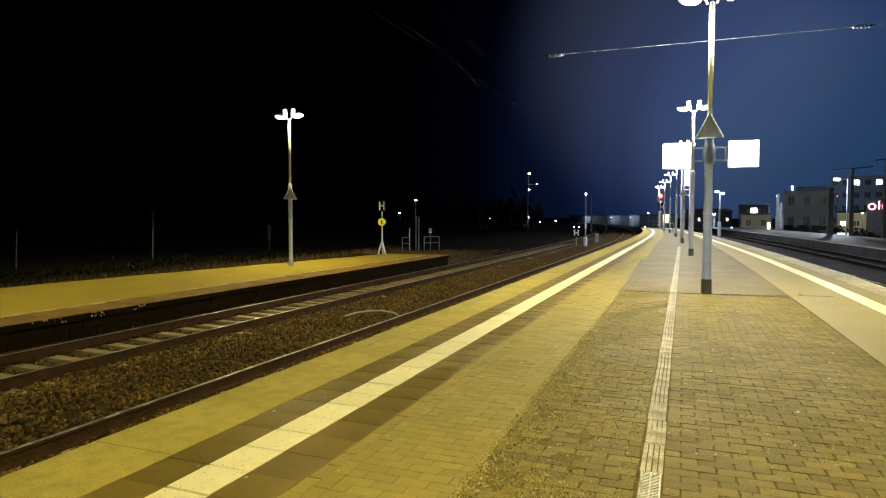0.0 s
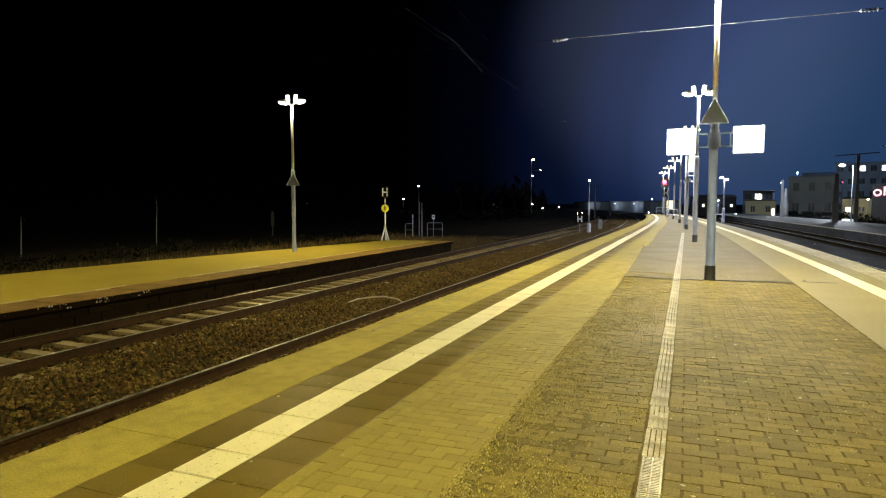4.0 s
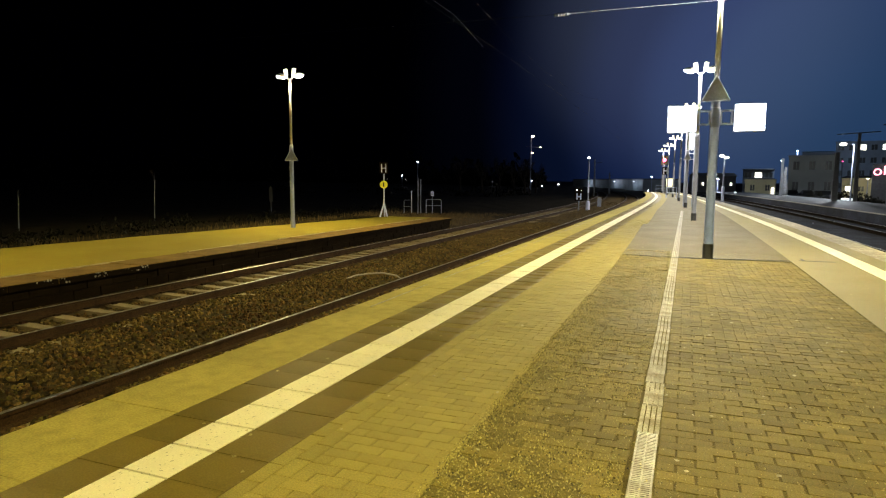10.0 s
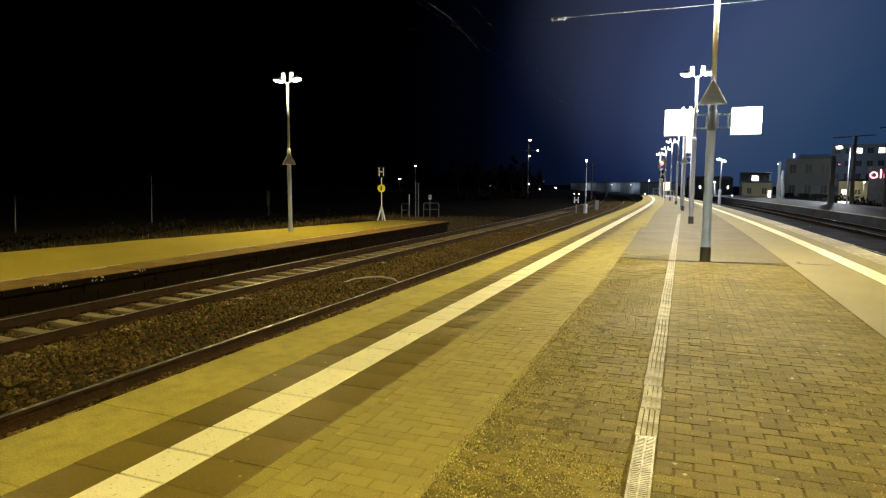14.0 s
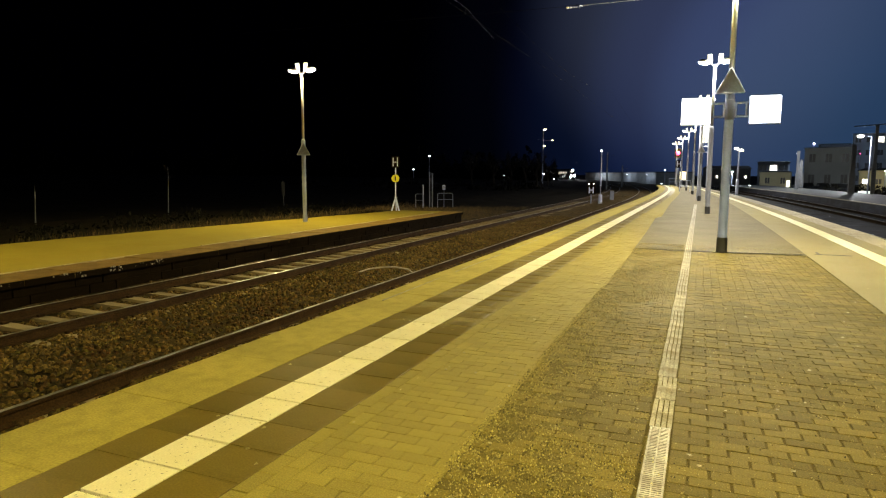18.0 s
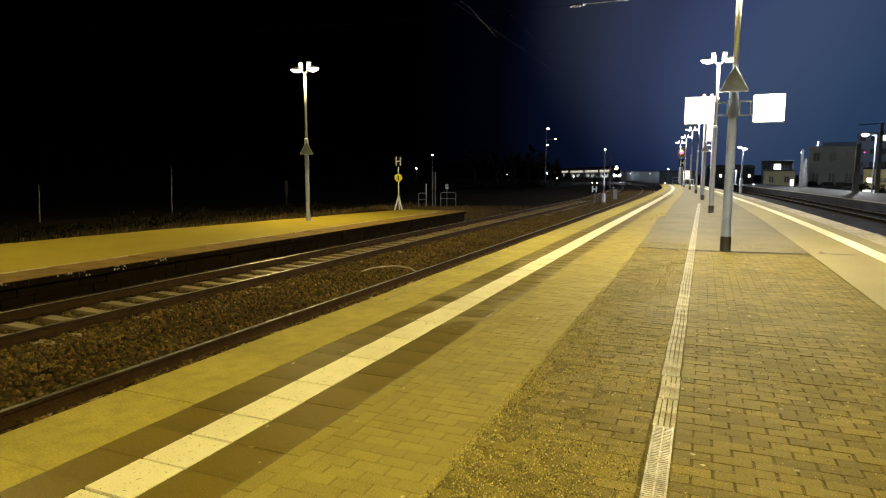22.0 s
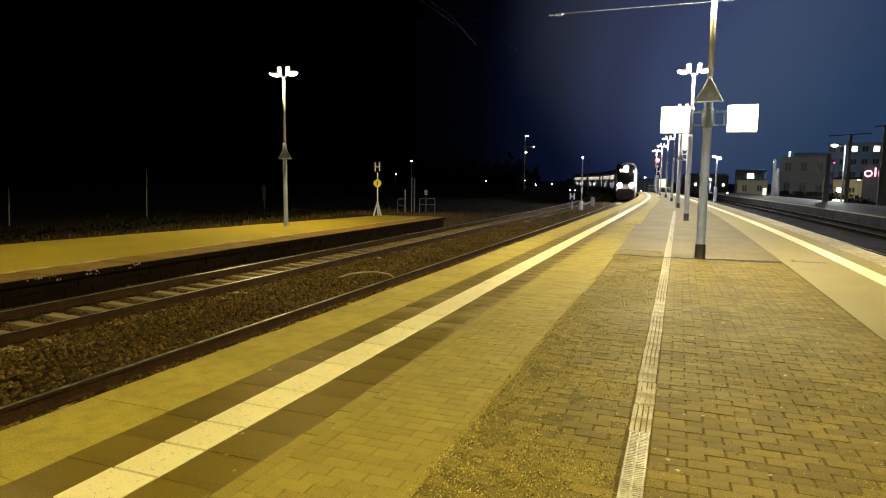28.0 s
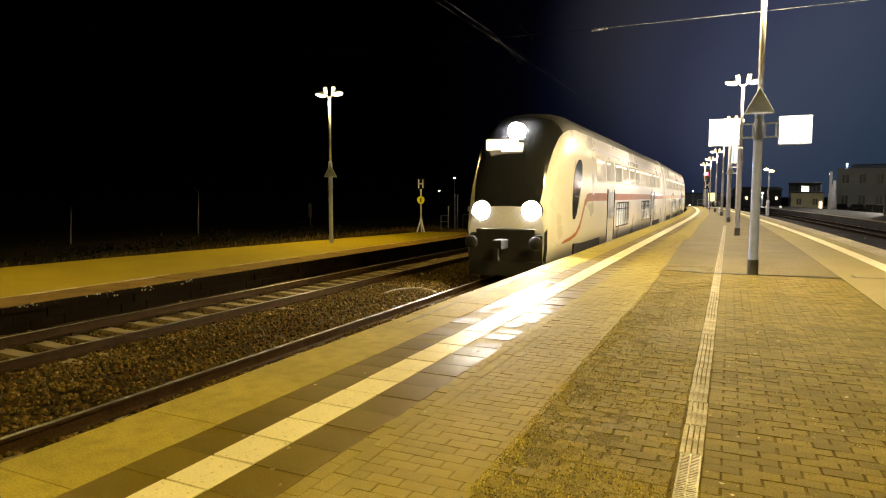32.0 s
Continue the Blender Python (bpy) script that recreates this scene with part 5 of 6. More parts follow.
# ---- station side on the right ----
def house(name, x, y, w, d, h, z0, wall, label, turn=0, floors=2, cols=4, lit=(), gable=1.6, win=(0.9, 1.4)):
    """A plastered house: walls, eaves, pitched roof, and a window for each column and floor."""
    ob = thing(name, pose(x, y, z0, 0, 0, turn), label, "building", "station buildings")
    bm = B()
    box(bm, -w / 2, w / 2, 0, d, 0, h)
    part("wall", bm, wall, ob)
    bm = B()
    q = [bm.verts.new(v) for v in ((-w / 2 - 0.3, -0.3, h), (w / 2 + 0.3, -0.3, h), (w / 2 + 0.3, d + 0.3, h), (-w / 2 - 0.3, d + 0.3, h), (-w / 2 + 0.6, d / 2, h + gable), (w / 2 - 0.6, d / 2, h + gable))]
    for f in ((0, 1, 5, 4), (1, 2, 5), (2, 3, 4, 5), (3, 0, 4), (3, 2, 1, 0)):
        bm.faces.new([q[i] for i in f])
    bmesh.ops.recalc_face_normals(bm, faces=bm.faces)
    part("roof", bm, M_ROOF, ob, "dark pitched roof")
    bm = B()
    box(bm, -w / 2 - 0.15, w / 2 + 0.15, -0.15, 0.0, h - 0.25, h - 0.05)
    part("eaves_moulding", bm, wall, ob)
    for f in range(floors):
        for c in range(cols):
            cx = -w / 2 + w * (c + 0.5) / cols
            cz = h * (f + 0.5) / floors
            bm = B()
            ww, hh = win[0] / 2, win[1] / 2
            box(bm, cx - ww - 0.1, cx + ww + 0.1, -0.06, 0.0, cz - hh - 0.1, cz - hh), box(bm, cx - ww - 0.1, cx + ww + 0.1, -0.06, 0.0, cz + hh, cz + hh + 0.1)
            box(bm, cx - ww - 0.1, cx - ww, -0.06, 0.0, cz - hh, cz + hh), box(bm, cx + ww, cx + ww + 0.1, -0.06, 0.0, cz - hh, cz + hh)
            box(bm, cx - 0.04, cx + 0.04, -0.05, 0.0, cz - hh, cz + hh)
            wn_ = part("window", bm, wall, ob)
            bm = B()
            box(bm, cx - ww, cx + ww, -0.02, -0.004, cz - hh, cz + hh)
            part("pane", bm, G_ROOM if (f, c) in lit else M_PANE, wn_)
    return ob


x, y = at(9.2, 150)
house("station_building", x, y, 8.6, 9, 8.4, -1.25, M_PLASTER, "pale two-storey station building with dark windows", -12, 2, 3, gable=0.25, win=(1.1, 1.7))
x, y = at(5.6, 145)
annex = house("annex_building", x, y, 5.6, 7, 3.4, -1.25, M_PLASTER2, "small dim yellowish outbuilding", -8, 1, 2, gable=0.3, win=(0.8, 1.2))
bm = B()
box(bm, 2.1, 2.65, -0.08, 0.0, 0.1, 1.75, 0.02)
part("lit_door", bm, glow("lit_door_glass", (1.0, 0.95, 0.8), 2.5), annex, "small glowing glass door")
x, y = at(2.0, 190)
house("town_house", x, y, 12, 8, 4.6, -1.25, M_TOWN, "low dim town house with two lit windows", -3, 1, 5, gable=0.8, lit=((0, 0), (0, 1), (0, 4)), win=(0.5, 0.8))
x, y = at(5.44, 200)
house("town_house", x, y, 8, 8, 6.5, -1.25, M_TOWN, "dark town house with one lit window", -5, 2, 3, gable=0.3, lit=((1, 1),), win=(1.8, 1.5))
x, y = at(12.5, 125)
house("goods_shed", x, y, 5.4, 8, 3.6, -1.25, M_PLASTER2, "low yellow plastered shed", -12, 1, 3, lit=((0, 0),), gable=0.4, win=(0.8, 0.8))
x, y = at(12.8, 230)
house("town_block", x, y, 17, 12, 15.5, -1.25, M_TOWN, "dark town block with a few lit windows", -12, 4, 6, gable=0.3, lit=((3, 2), (3, 4)), win=(1.5, 1.6))
x, y = at(9.6, 235)
house("town_house", x, y, 9, 9, 12.6, -1.25, M_TOWN, "dark tall house with a lit attic window", -8, 3, 3, gable=0.4, lit=((2, 1),), win=(1.4, 1.6))
# unseen street lamp, added to light the front of the shed
far_lamp(12.9, 116, 0.35, G_WARM, 0.16)
lamp_light(*at(12.9, 116), height(0.35, 116) - 0.3, 700, (1.0, 0.9, 0.5), 0.6, 180)
lp = thing("lit_panel", pose(*at(11.73, 100), -1.25, 0, 0, -12), "low white lit panel on two short legs", "sign")
bm = B()
box(bm, -0.8, 0.8, -0.04, 0.04, 0.25, 0.72, 0.02)
part("panel", bm, glow("white_lit_panel", (0.9, 0.96, 1.0), 0.9), lp)
for dx in (-0.6, 0.6):
    bm = B()
    box(bm, dx - 0.04, dx + 0.04, -0.03, 0.03, 0, 0.25)
    part("leg", bm, M_DARKSTEEL, lp)

for x, y, h, r, arm, mm, word in ((13.75, 72.0, 5.5, 0.26, 0, M_MAST, "thick dark overhead-line mast"), (15.35, 71.2, 7.3, 0.17, 1.9, M_MAST, "grey concrete overhead mast with a cross-arm"),
                                  (17.8, 69.5, 8.0, 0.3, 1.0, M_MAST, "grey thick concrete mast"), (11.4, 91.0, 5.6, 0.2, 0, M_MAST, "short grey lattice mast")):
    ms = thing("overhead_mast", pose(x, y, -1.0), word, "mast", "overhead masts")
    bm = B()
    box(bm, -r, r, -r * 0.6, r * 0.6, 0, h * 0.5, 0.02), box(bm, -r * 0.75, r * 0.75, -r * 0.5, r * 0.5, h * 0.5, h, 0.02)
    part("mast", bm, mm, ms)
    if arm:
        bm = B()
        tube(bm, [(-arm, 0, h - 0.1), (arm * 0.9, 0, h + 0.12)], 0.06, 6)
        part("cross_arm", bm, M_STEEL, ms)
# pale mossy tree stump with two lit lamps beside the station
for az, d, h in ((7.38, 108, 5.1),):
    x, y = at(az, d)
    bt = thing("birch_trunk", pose(x, y, -1.25), "pale lopped birch trunk by the station", "tree")
    bm = B()
    tube(bm, [(0, 0, 0), (0.1, 0, h * 0.35), (-0.08, 0, h * 0.7), (0.06, 0, h)], [0.42, 0.36, 0.32, 0.16], 9)
    part("trunk", bm, M_BIRCH, bt, "", True)
    for k in range(5):
        bm = B()
        a = k * 1.9
        tube(bm, [(0, 0, h * (0.45 + 0.1 * k)), (0.5 * math.cos(a), 0.3 * math.sin(a), h * (0.5 + 0.1 * k))], [0.12, 0.05], 6)
        part("limb_stub", bm, M_BIRCH, bt)
# low white boxes far behind the side platform, and a dim board
for az in (-29.3, -28.75):
    x, y = at(az, 62)
    mk = thing("ground_marker", pose(x, y, -1.95), "small pale marker box low in the grass", "marker", "ground markers")
    bm = B()
    box(bm, -0.16, 0.16, -0.1, 0.1, 0, 0.42, 0.04)
    part("body", bm, M_SIGNWHITE, mk)
    # the marker's face is given a faint glow of its own
    bm = B()
    box(bm, -0.11, 0.11, -0.11, -0.1, 0.1, 0.34)
    part("face", bm, glow("glowing_marker_face", (0.9, 0.95, 1.0), 0.25), mk)
x, y = at(-36.75, 45)
mk = thing("field_sign", pose(x, y, -1.15, 0, 0, 35), "dim narrow grey board on a post in the field", "sign")
bm = B()
tube(bm, [(0, 0, 0), (0, 0, 2.2)], 0.04, 6)
part("post", bm, M_DARKSTEEL, mk)
bm = B()
box(bm, -0.11, 0.11, -0.06, -0.04, 1.15, 2.1)
part("board", bm, M_DARKSTEEL, mk)
# pink shop sign: plain ring and strokes
x, y = at(13.95, 112)
ns = thing("neon_sign", pose(x, y, height(1.15, 112) - 0.6, 0, 0, -12), "pink glowing shop sign of rings and strokes", "sign")
bm = B()
box(bm, -1.6, 1.6, 0.05, 0.2, -4.2, 1.2)
part("board", bm, M_DARKSTEEL, ns)
for cx in (-0.95,):
    bm = B()
    tube(bm, [(cx + 0.42 * math.cos(a * math.pi / 8), 0, 0.42 * math.sin(a * math.pi / 8)) for a in range(17)], 0.09, 6)
    part("ring_tube", bm, G_PINK, ns)
for x0, z0, z1 in ((-0.1, -0.4, 0.85), (0.35, -0.4, 0.3), (0.85, -0.7, 0.5)):
    bm = B()
    tube(bm, [(x0, 0, z0), (x0, 0, z1)], 0.09, 6)
    part("stroke_tube", bm, G_PINK, ns)


def car(x, y, turn, label):
    """A parked car: body, cabin, glass, wheels and lamps."""
    ob = thing("parked_car", pose(x, y, -1.23, 0, 0, turn), label, "car", "parked cars")
    bm = B()
    sec = [(-2.1, 0.35, 0.62), (-2.0, 0.3, 0.85), (-1.1, 0.28, 0.95), (1.3, 0.28, 0.95), (2.0, 0.3, 0.88), (2.12, 0.4, 0.7)]
    rows = [[bm.verts.new((px, sy * 0.88, pz)) for sy, pz in ((-1, a), (1, a), (1, b_), (-1, b_))] for px, a, b_ in sec]
    for a, b_ in zip(rows, rows[1:]):
        for i in range(4):
            bm.faces.new((a[i], a[(i + 1) % 4], b_[(i + 1) % 4], b_[i]))
    bm.faces.new(rows[0][::-1]), bm.faces.new(rows[-1])
    bmesh.ops.recalc_face_normals(bm, faces=bm.faces)
    part("body", bm, M_CARPAINT, ob)
    bm = B()
    lo = [(-1.5, -0.82), (0.9, -0.82), (0.9, 0.82), (-1.5, 0.82)]
    hi = [(-1.0, -0.66), (0.25, -0.66), (0.25, 0.66), (-1.0, 0.66)]
    q = [bm.verts.new((a, b_, 0.94)) for a, b_ in lo] + [bm.verts.new((a, b_, 1.45)) for a, b_ in hi]
    bm.faces.new(q[4:])
    for i in range(4):
        bm.faces.new((q[i], q[(i + 1) % 4], q[4 + (i + 1) % 4], q[4 + i]))
    part("cabin_glass", bm, M_PANE, ob)
    bm = B()
    box(bm, -1.0, 0.25, -0.66, 0.66, 1.45, 1.49, 0.02)
    part("roof", bm, M_CARPAINT, ob)
    for px in (-1.3, 1.3):
        for sy in (-1, 1):
            bm = B()
            lathe(bm, [(0.2, -0.1), (0.31, -0.09), (0.33, 0), (0.31, 0.09), (0.2, 0.1)], 16, pose(px, sy * 0.8, 0.33, 90, 0, 0))
            part("wheel", bm, M_TYRE, ob)
    return ob


for az, d, turn in ((9.9, 118, 80), (8.9, 122, 95), (10.6, 112, 60), (7.9, 125, 90)):
    car(*at(az, d), turn, "dark car parked by the station building")


# ---- long grey warehouse behind the bend ----
ax, ay, bx, by = -44.0, 262.0, -12.3, 199.0
ln = math.hypot(bx - ax, by - ay)
wh = thing("warehouse", pose(ax, ay, -1.3, 0, 0, math.degrees(math.atan2(by - ay, bx - ax))), "long low grey clad warehouse behind the curve", "building")
bm = B()
box(bm, 0, ln, 0, 12, 0, 3.5)
part("wall", bm, M_WOODBOARD, wh)
bm = B()
box(bm, -0.3, ln + 0.3, -0.4, 12.3, 3.5, 3.8, 0.05)
part("roof", bm, M_ROOF, wh)
n = 18
for i in range(n):
    bm = B()
    x0 = ln * i / n
    box(bm, x0 + 0.1, x0 + ln / n - 0.1, -0.06, 0.0, 0.3, 3.3)
    part("cladding_panel", bm, M_WOODBOARD, wh)
# the outer two lamps are added, as places for the wall's lights
for u in (0.28, 0.66, 0.9):
    bm = B()
    box(bm, ln * u, ln * u + (0.7 if u == 0.66 else 0.25), -0.3, -0.06, 2.8, 3.05, 0.03)
    part("wall_lamp", bm, G_DIM, wh)


# bluish fill lights added to brighten the clad wall
for u in (0.28, 0.66, 0.9):
    wx, wy = ax + (bx - ax) * u, ay + (by - ay) * u
    lamp_light(wx - 1.2, wy - 2.4, 1.3, 300, (0.62, 0.78, 1.0), 0.4, 180)


# ---- plants ----
def branches(bm, p, d, length, r, depth, rng):
    q = p + d * length
    tube(bm, [p, (p + q) / 2 + Vector((rng.uniform(-1, 1), rng.uniform(-1, 1), 0)) * length * 0.05, q], [r, r * 0.85, r * 0.65], 5 if depth > 1 else 3, False)
    if depth == 0:
        return
    for _ in range(3 if depth > 1 else 4):
        v = Vector((rng.gauss(0, 0.55), rng.gauss(0, 0.55), rng.uniform(0.1, 0.6)))
        branches(bm, p + d * length * rng.uniform(0.55, 1.0), (d + v).normalized(), length * rng.uniform(0.55, 0.8), r * 0.55, depth - 1, rng)


def bare_tree(x, y, z, h, seed, label="bare winter tree with fine dark branches", bark=None):
    rng = random.Random(seed)
    ob = thing("bare_tree", pose(x, y, z), label, "tree", "trees")
    bm = B()
    tube(bm, [(0, 0, -0.3), (0.02 * h, 0, h * 0.2), (0, 0.01 * h, h * 0.42)], [h * 0.03, h * 0.022, h * 0.016], 7)
    part("trunk", bm, bark or M_BARK, ob, "", True)
    bm = B()
    for k in range(6):
        a = k * 1.05 + rng.uniform(-0.3, 0.3)
        d = Vector((math.cos(a) * 0.5, math.sin(a) * 0.5, 0.9)).normalized()
        branches(bm, Vector((0, 0.01 * h, h * rng.uniform(0.25, 0.42))), d, h * 0.24, h * 0.011, 3, rng)
    part("crown", bm, bark or M_BARK, ob, "leafless branches")
    return ob


for i, (az, d, h) in enumerate(((-12.9, 118, 6.5), (-13.9, 112, 7.5), (-14.9, 120, 7.0), (-12.4, 128, 5.0), (-16.2, 125, 8), (-13.4, 95, 3.2), (-17.8, 110, 7), (-19.8, 118, 8))):
    bare_tree(*at(az, d), -1.0, h, 20 + i)
for i, (x, y, h) in enumerate(((-25.98, 17.72, 1.75), (-26.2, 25.1, 2.6))):
    rng = random.Random(50 + i)
    ob = thing("young_birch", pose(x, y, -0.75), "thin pale birch sapling behind the platform", "tree", "saplings")
    bm = B()
    tube(bm, [(0, 0, -0.1), (0.04, 0, h * 0.4), (0.1, 0, h * 0.75), (0.12, 0, h)], [0.035, 0.03, 0.02, 0.008], 7)
    part("trunk", bm, M_BIRCH, ob, "", True)
    bm = B()
    for k in range(3):
        a = rng.uniform(0, 6.3)
        branches(bm, Vector((0.06, 0, h * rng.uniform(0.4, 0.95))), Vector((math.cos(a) * 0.6, math.sin(a) * 0.6, 0.7)).normalized(), h * 0.13, 0.008, 1, rng)
    part("crown", bm, M_BARK, ob, "thin twigs")


def leafy(name, spots, label, size, seed):
    """Scrub and woods as many small leaf clumps."""
    rng = random.Random(seed)
    verts, faces = [], []
    for x, y, z, rx, rz, n in spots:
        for _ in range(n):
            a, u = rng.uniform(0, 6.28), rng.random() ** 0.5
            px, py = x + rx * u * math.cos(a), y + rx * u * math.sin(a)
            pz = z + rz * (rng.random() ** 0.8) * (1 - 0.55 * u * u) * (0.75 + 0.35 * math.sin(px * 1.3 + seed))
            e = Euler((rng.uniform(0, 6.3), rng.uniform(0, 6.3), rng.uniform(0, 6.3))).to_matrix()
            s = size * rng.uniform(0.5, 1.3)
            k = len(verts)
            verts += [tuple(Vector((px, py, pz)) + e @ Vector(v) * s) for v in ((-0.5, -0.2, 0), (0.5, -0.15, 0.1), (0.55, 0.2, 0), (-0.4, 0.25, -0.1))]
            faces.append((k, k + 1, k + 2, k + 3))
    me = bpy.data.meshes.new(name)
    me.from_pydata(verts, [], faces)
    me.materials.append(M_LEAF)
    return tagged(new(name, me), label, "woods", "", "stuff")


rng = random.Random(5)
leafy("far_woods", [(*at(-13.6 - 1.5 * i, 205 + 6 * (i % 3)), -1.5, 6 + 1.2 * (i % 3), 10 + 2.5 * math.sin(i * 2.1), 420) for i in range(34)], "dark woods along the far bend", 1.6, 8)
leafy("scrub", [(*at(-14 - 0.9 * i, 100 + 14 * math.sin(i * 1.7)), -1.3, 2.4, 1.6 + 0.8 * math.sin(i * 2.7), 140) for i in range(26)], "dark scrub beside the tracks", 0.5, 9)
leafy("hedge", [(-20.5 - 2.5 * rng.random(), -6 + 1.5 * i, -0.9, 1.1, 0.55 + 0.4 * rng.random(), 110) for i in range(34)], "low dark undergrowth behind the side platform", 0.16, 10)
leafy("yard_bushes", [(*at(7.2 + 0.55 * i, 104 + 5 * math.sin(i)), -1.3, 1.5, 1.3 + 0.5 * math.sin(i * 1.9), 120) for i in range(13)], "dark bushes before the station building", 0.4, 11)

# pale litter on the right tracks
rng = random.Random(23)
verts, faces = [], []
for _ in range(26):
    y = 12 + 55 * rng.random()
    x, r = right_side(y, rng.uniform(0.5, 7.2)), rng.uniform(0.03, 0.09)
    k = len(verts)
    a = rng.uniform(0, 6.3)
    verts += [(x + r * math.cos(a + q), y + r * math.sin(a + q), -0.94 + rng.uniform(0.0, 0.07)) for q in (0, 1.4, 3.0, 4.6)]
    faces.append((k, k + 1, k + 2, k + 3))
me = bpy.data.meshes.new("track_litter")
me.from_pydata(verts, [], faces)
me.materials.append(M_SIGNWHITE)
tagged(new("track_litter", me), "scraps of pale paper litter on the tracks", "litter", "", "stuff")

# dry grass along the verge and between the tracks
verts, faces = [], []
rng = random.Random(12)
for i in range(17000):
    u = rng.random()
    if u < 0.3:
        x, y, z, h = rng.uniform(-19.5, -17.6), rng.uniform(-4, 40), -0.72, rng.uniform(0.1, 0.4)
    elif u < 0.68:
        x, y = rng.uniform(-17.5, -11.7), 30.7 + 16 * rng.random() ** 1.5
        z, h = (-0.50 - 0.05 * (y - 30.5) - 0.03 * max(0, (x + 17.7) / 0.45 - 9) ** 1.8 if y < 44 else -1.1), rng.uniform(0.08, 0.34)
    else:
        s = rng.uniform(22, 75)
        x, y, _ = track(s, -2.15 + rng.gauss(0, 0.5))
        z, h = -0.95, rng.uniform(0.05, 0.22)
    a, w = rng.uniform(0, 3.14), rng.uniform(0.006, 0.016)
    lx, ly = rng.uniform(-0.12, 0.12), rng.uniform(-0.12, 0.12)
    k = len(verts)
    verts += [(x - w * math.cos(a), y - w * math.sin(a), z), (x + w * math.cos(a), y + w * math.sin(a), z), (x + lx, y + ly, z + h)]
    faces.append((k, k + 1, k + 2))
me = bpy.data.meshes.new("dry_grass")
me.from_pydata(verts, [], faces)
me.materials.append(M_GRASS)
tagged(new("dry_grass", me), "dry brown grass along the verge", "grass", "", "stuff")


# ---- platform pieces: slabs, tiles, pavers, drain ----
bm = B()
box(bm, 0.0, 0.668, -0.4994, 0.4994, -0.16, 0.0, 0.002)
EDGE = finish("edge_slab", bm, M_SLAB)
for i in range(120):
    x, y, a = track(-21.5 + i, 1.72)
    ob = new("edge_slab", EDGE)
    ob.parent = platform
    ob.matrix_basis = pose(x + 0.004 * math.sin(i * 2.1), y, 0.003 * math.sin(i * 1.3), 0, 0, math.degrees(a))
bm = B()
box(bm, -0.56, 0.0, -0.496, 0.496, -0.16, 0.0, 0.012)
EDGE_R = finish("edge_slab", bm, M_CONC)
for i in range(-25, 90):
    y = 6.5 + i
    ob = new("edge_slab", EDGE_R)
    ob.parent = platform
    a = math.atan2(right_side(y) - right_side(y + 1), 1.0)
    ob.matrix_basis = pose(right_side(y), y, 0.003 * math.sin(i * 1.7), 0, 0, math.degrees(a))

TILE = 0.338
bm = B()
box(bm, -0.1485, 0.1485, -TILE / 2 + 0.009, TILE / 2 - 0.009, -0.06, 0.004, 0.002)
WHITE_TILE = finish("white_tile", bm, M_WHITE)
bm = B()
box(bm, -0.177, 0.147, -TILE / 2 + 0.003, TILE / 2 - 0.003, -0.06, 0.0, 0.0015)
DARK_TILE_A = finish("dark_tile", bm, M_DARKTILE)
bm = B()
box(bm, -0.178, 0.178, -TILE / 2 + 0.008, TILE / 2 - 0.008, -0.06, 0.0, 0.0015)
DARK_TILE_B = finish("dark_tile", bm, M_DARKTILE)
worn = []
for d0, d1, w0, w1 in ((-0.10, 0.13, -0.175, 0.147), (-0.13, 0.09, -0.175, 0.13), (-0.07, 0.12, -0.16, 0.147), (-0.14, 0.14, -0.175, 0.02), (-0.12, 0.05, -0.1, 0.147)):
    bm = B()
    box(bm, w0, w1, d0, d1, -0.06, 0.0, 0.004)
    worn.append(finish("dark_tile", bm, M_DARKTILE))
rng = random.Random(17)
for i in range(-50, 290):
    s = 1.437 + TILE * i
    for off, me, name in ((2.87, WHITE_TILE, "white_tile"),) + (((2.57, DARK_TILE_A, "dark_tile"), (3.20, DARK_TILE_B, "dark_tile")) if i < 140 else ()):
        x, y, a = track(s, off)
        if name == "dark_tile" and s > 5.2 and rng.random() < (0.35 if off < 2.8 else 0.65):
            me = rng.choice(worn)
        ob = new(name, me)
        ob.parent = platform
        ob.matrix_basis = pose(x, y, 0.002 * math.sin(i * 2.9 + off * 7), 0.15 * math.sin(i * 1.1), 0.2 * math.sin(i * 1.9 + off), math.degrees(a))
layer("dark_tile_strip", left_line(2.39), left_line(2.72), 48.8, END, -0.07, 0.0, M_DARKTILE)
layer("dark_tile_strip", left_line(3.02), left_line(3.38), 48.8, END, -0.07, 0.0, M_DARKTILE)
layer("tile_bed", left_line(2.39), left_line(3.38), BACK, 48.8, -0.07, -0.012, M_TILEJOINT, "dark joints between the tiles")
layer("tile_grout", left_line(2.391), left_line(2.718), BACK, 4.6, -0.0119, -0.0022, M_DARKTILE)
layer("tile_grout", left_line(3.022), left_line(3.379), BACK, 4.6, -0.0119, -0.0026, M_DARKTILE)
layer("mortar_bed", left_line(2.391), left_line(2.718), 4.6, 48.8, -0.0119, -0.0015, M_MORTAR)
layer("mortar_bed", left_line(3.022), left_line(3.379), 4.6, 48.8, -0.0119, -0.003, M_MORTAR, "brown mortar between the tiles")
bm = B()
box(bm, -0.1485, 0.1485, -0.2475, 0.2475, -0.06, 0.004, 0.004)
WHITE_R = finish("white_tile", bm, M_WHITE)
for i in range(-50, 170):
    y = 6.0 + 0.5 * i
    a = math.atan2(right_side(y) - right_side(y + 0.5), 0.5)
    ob = new("white_tile", WHITE_R)
    ob.parent = platform
    ob.matrix_basis = pose(right_side(y, -1.09), y, 0.001 * math.sin(i), 0, 0, math.degrees(a))
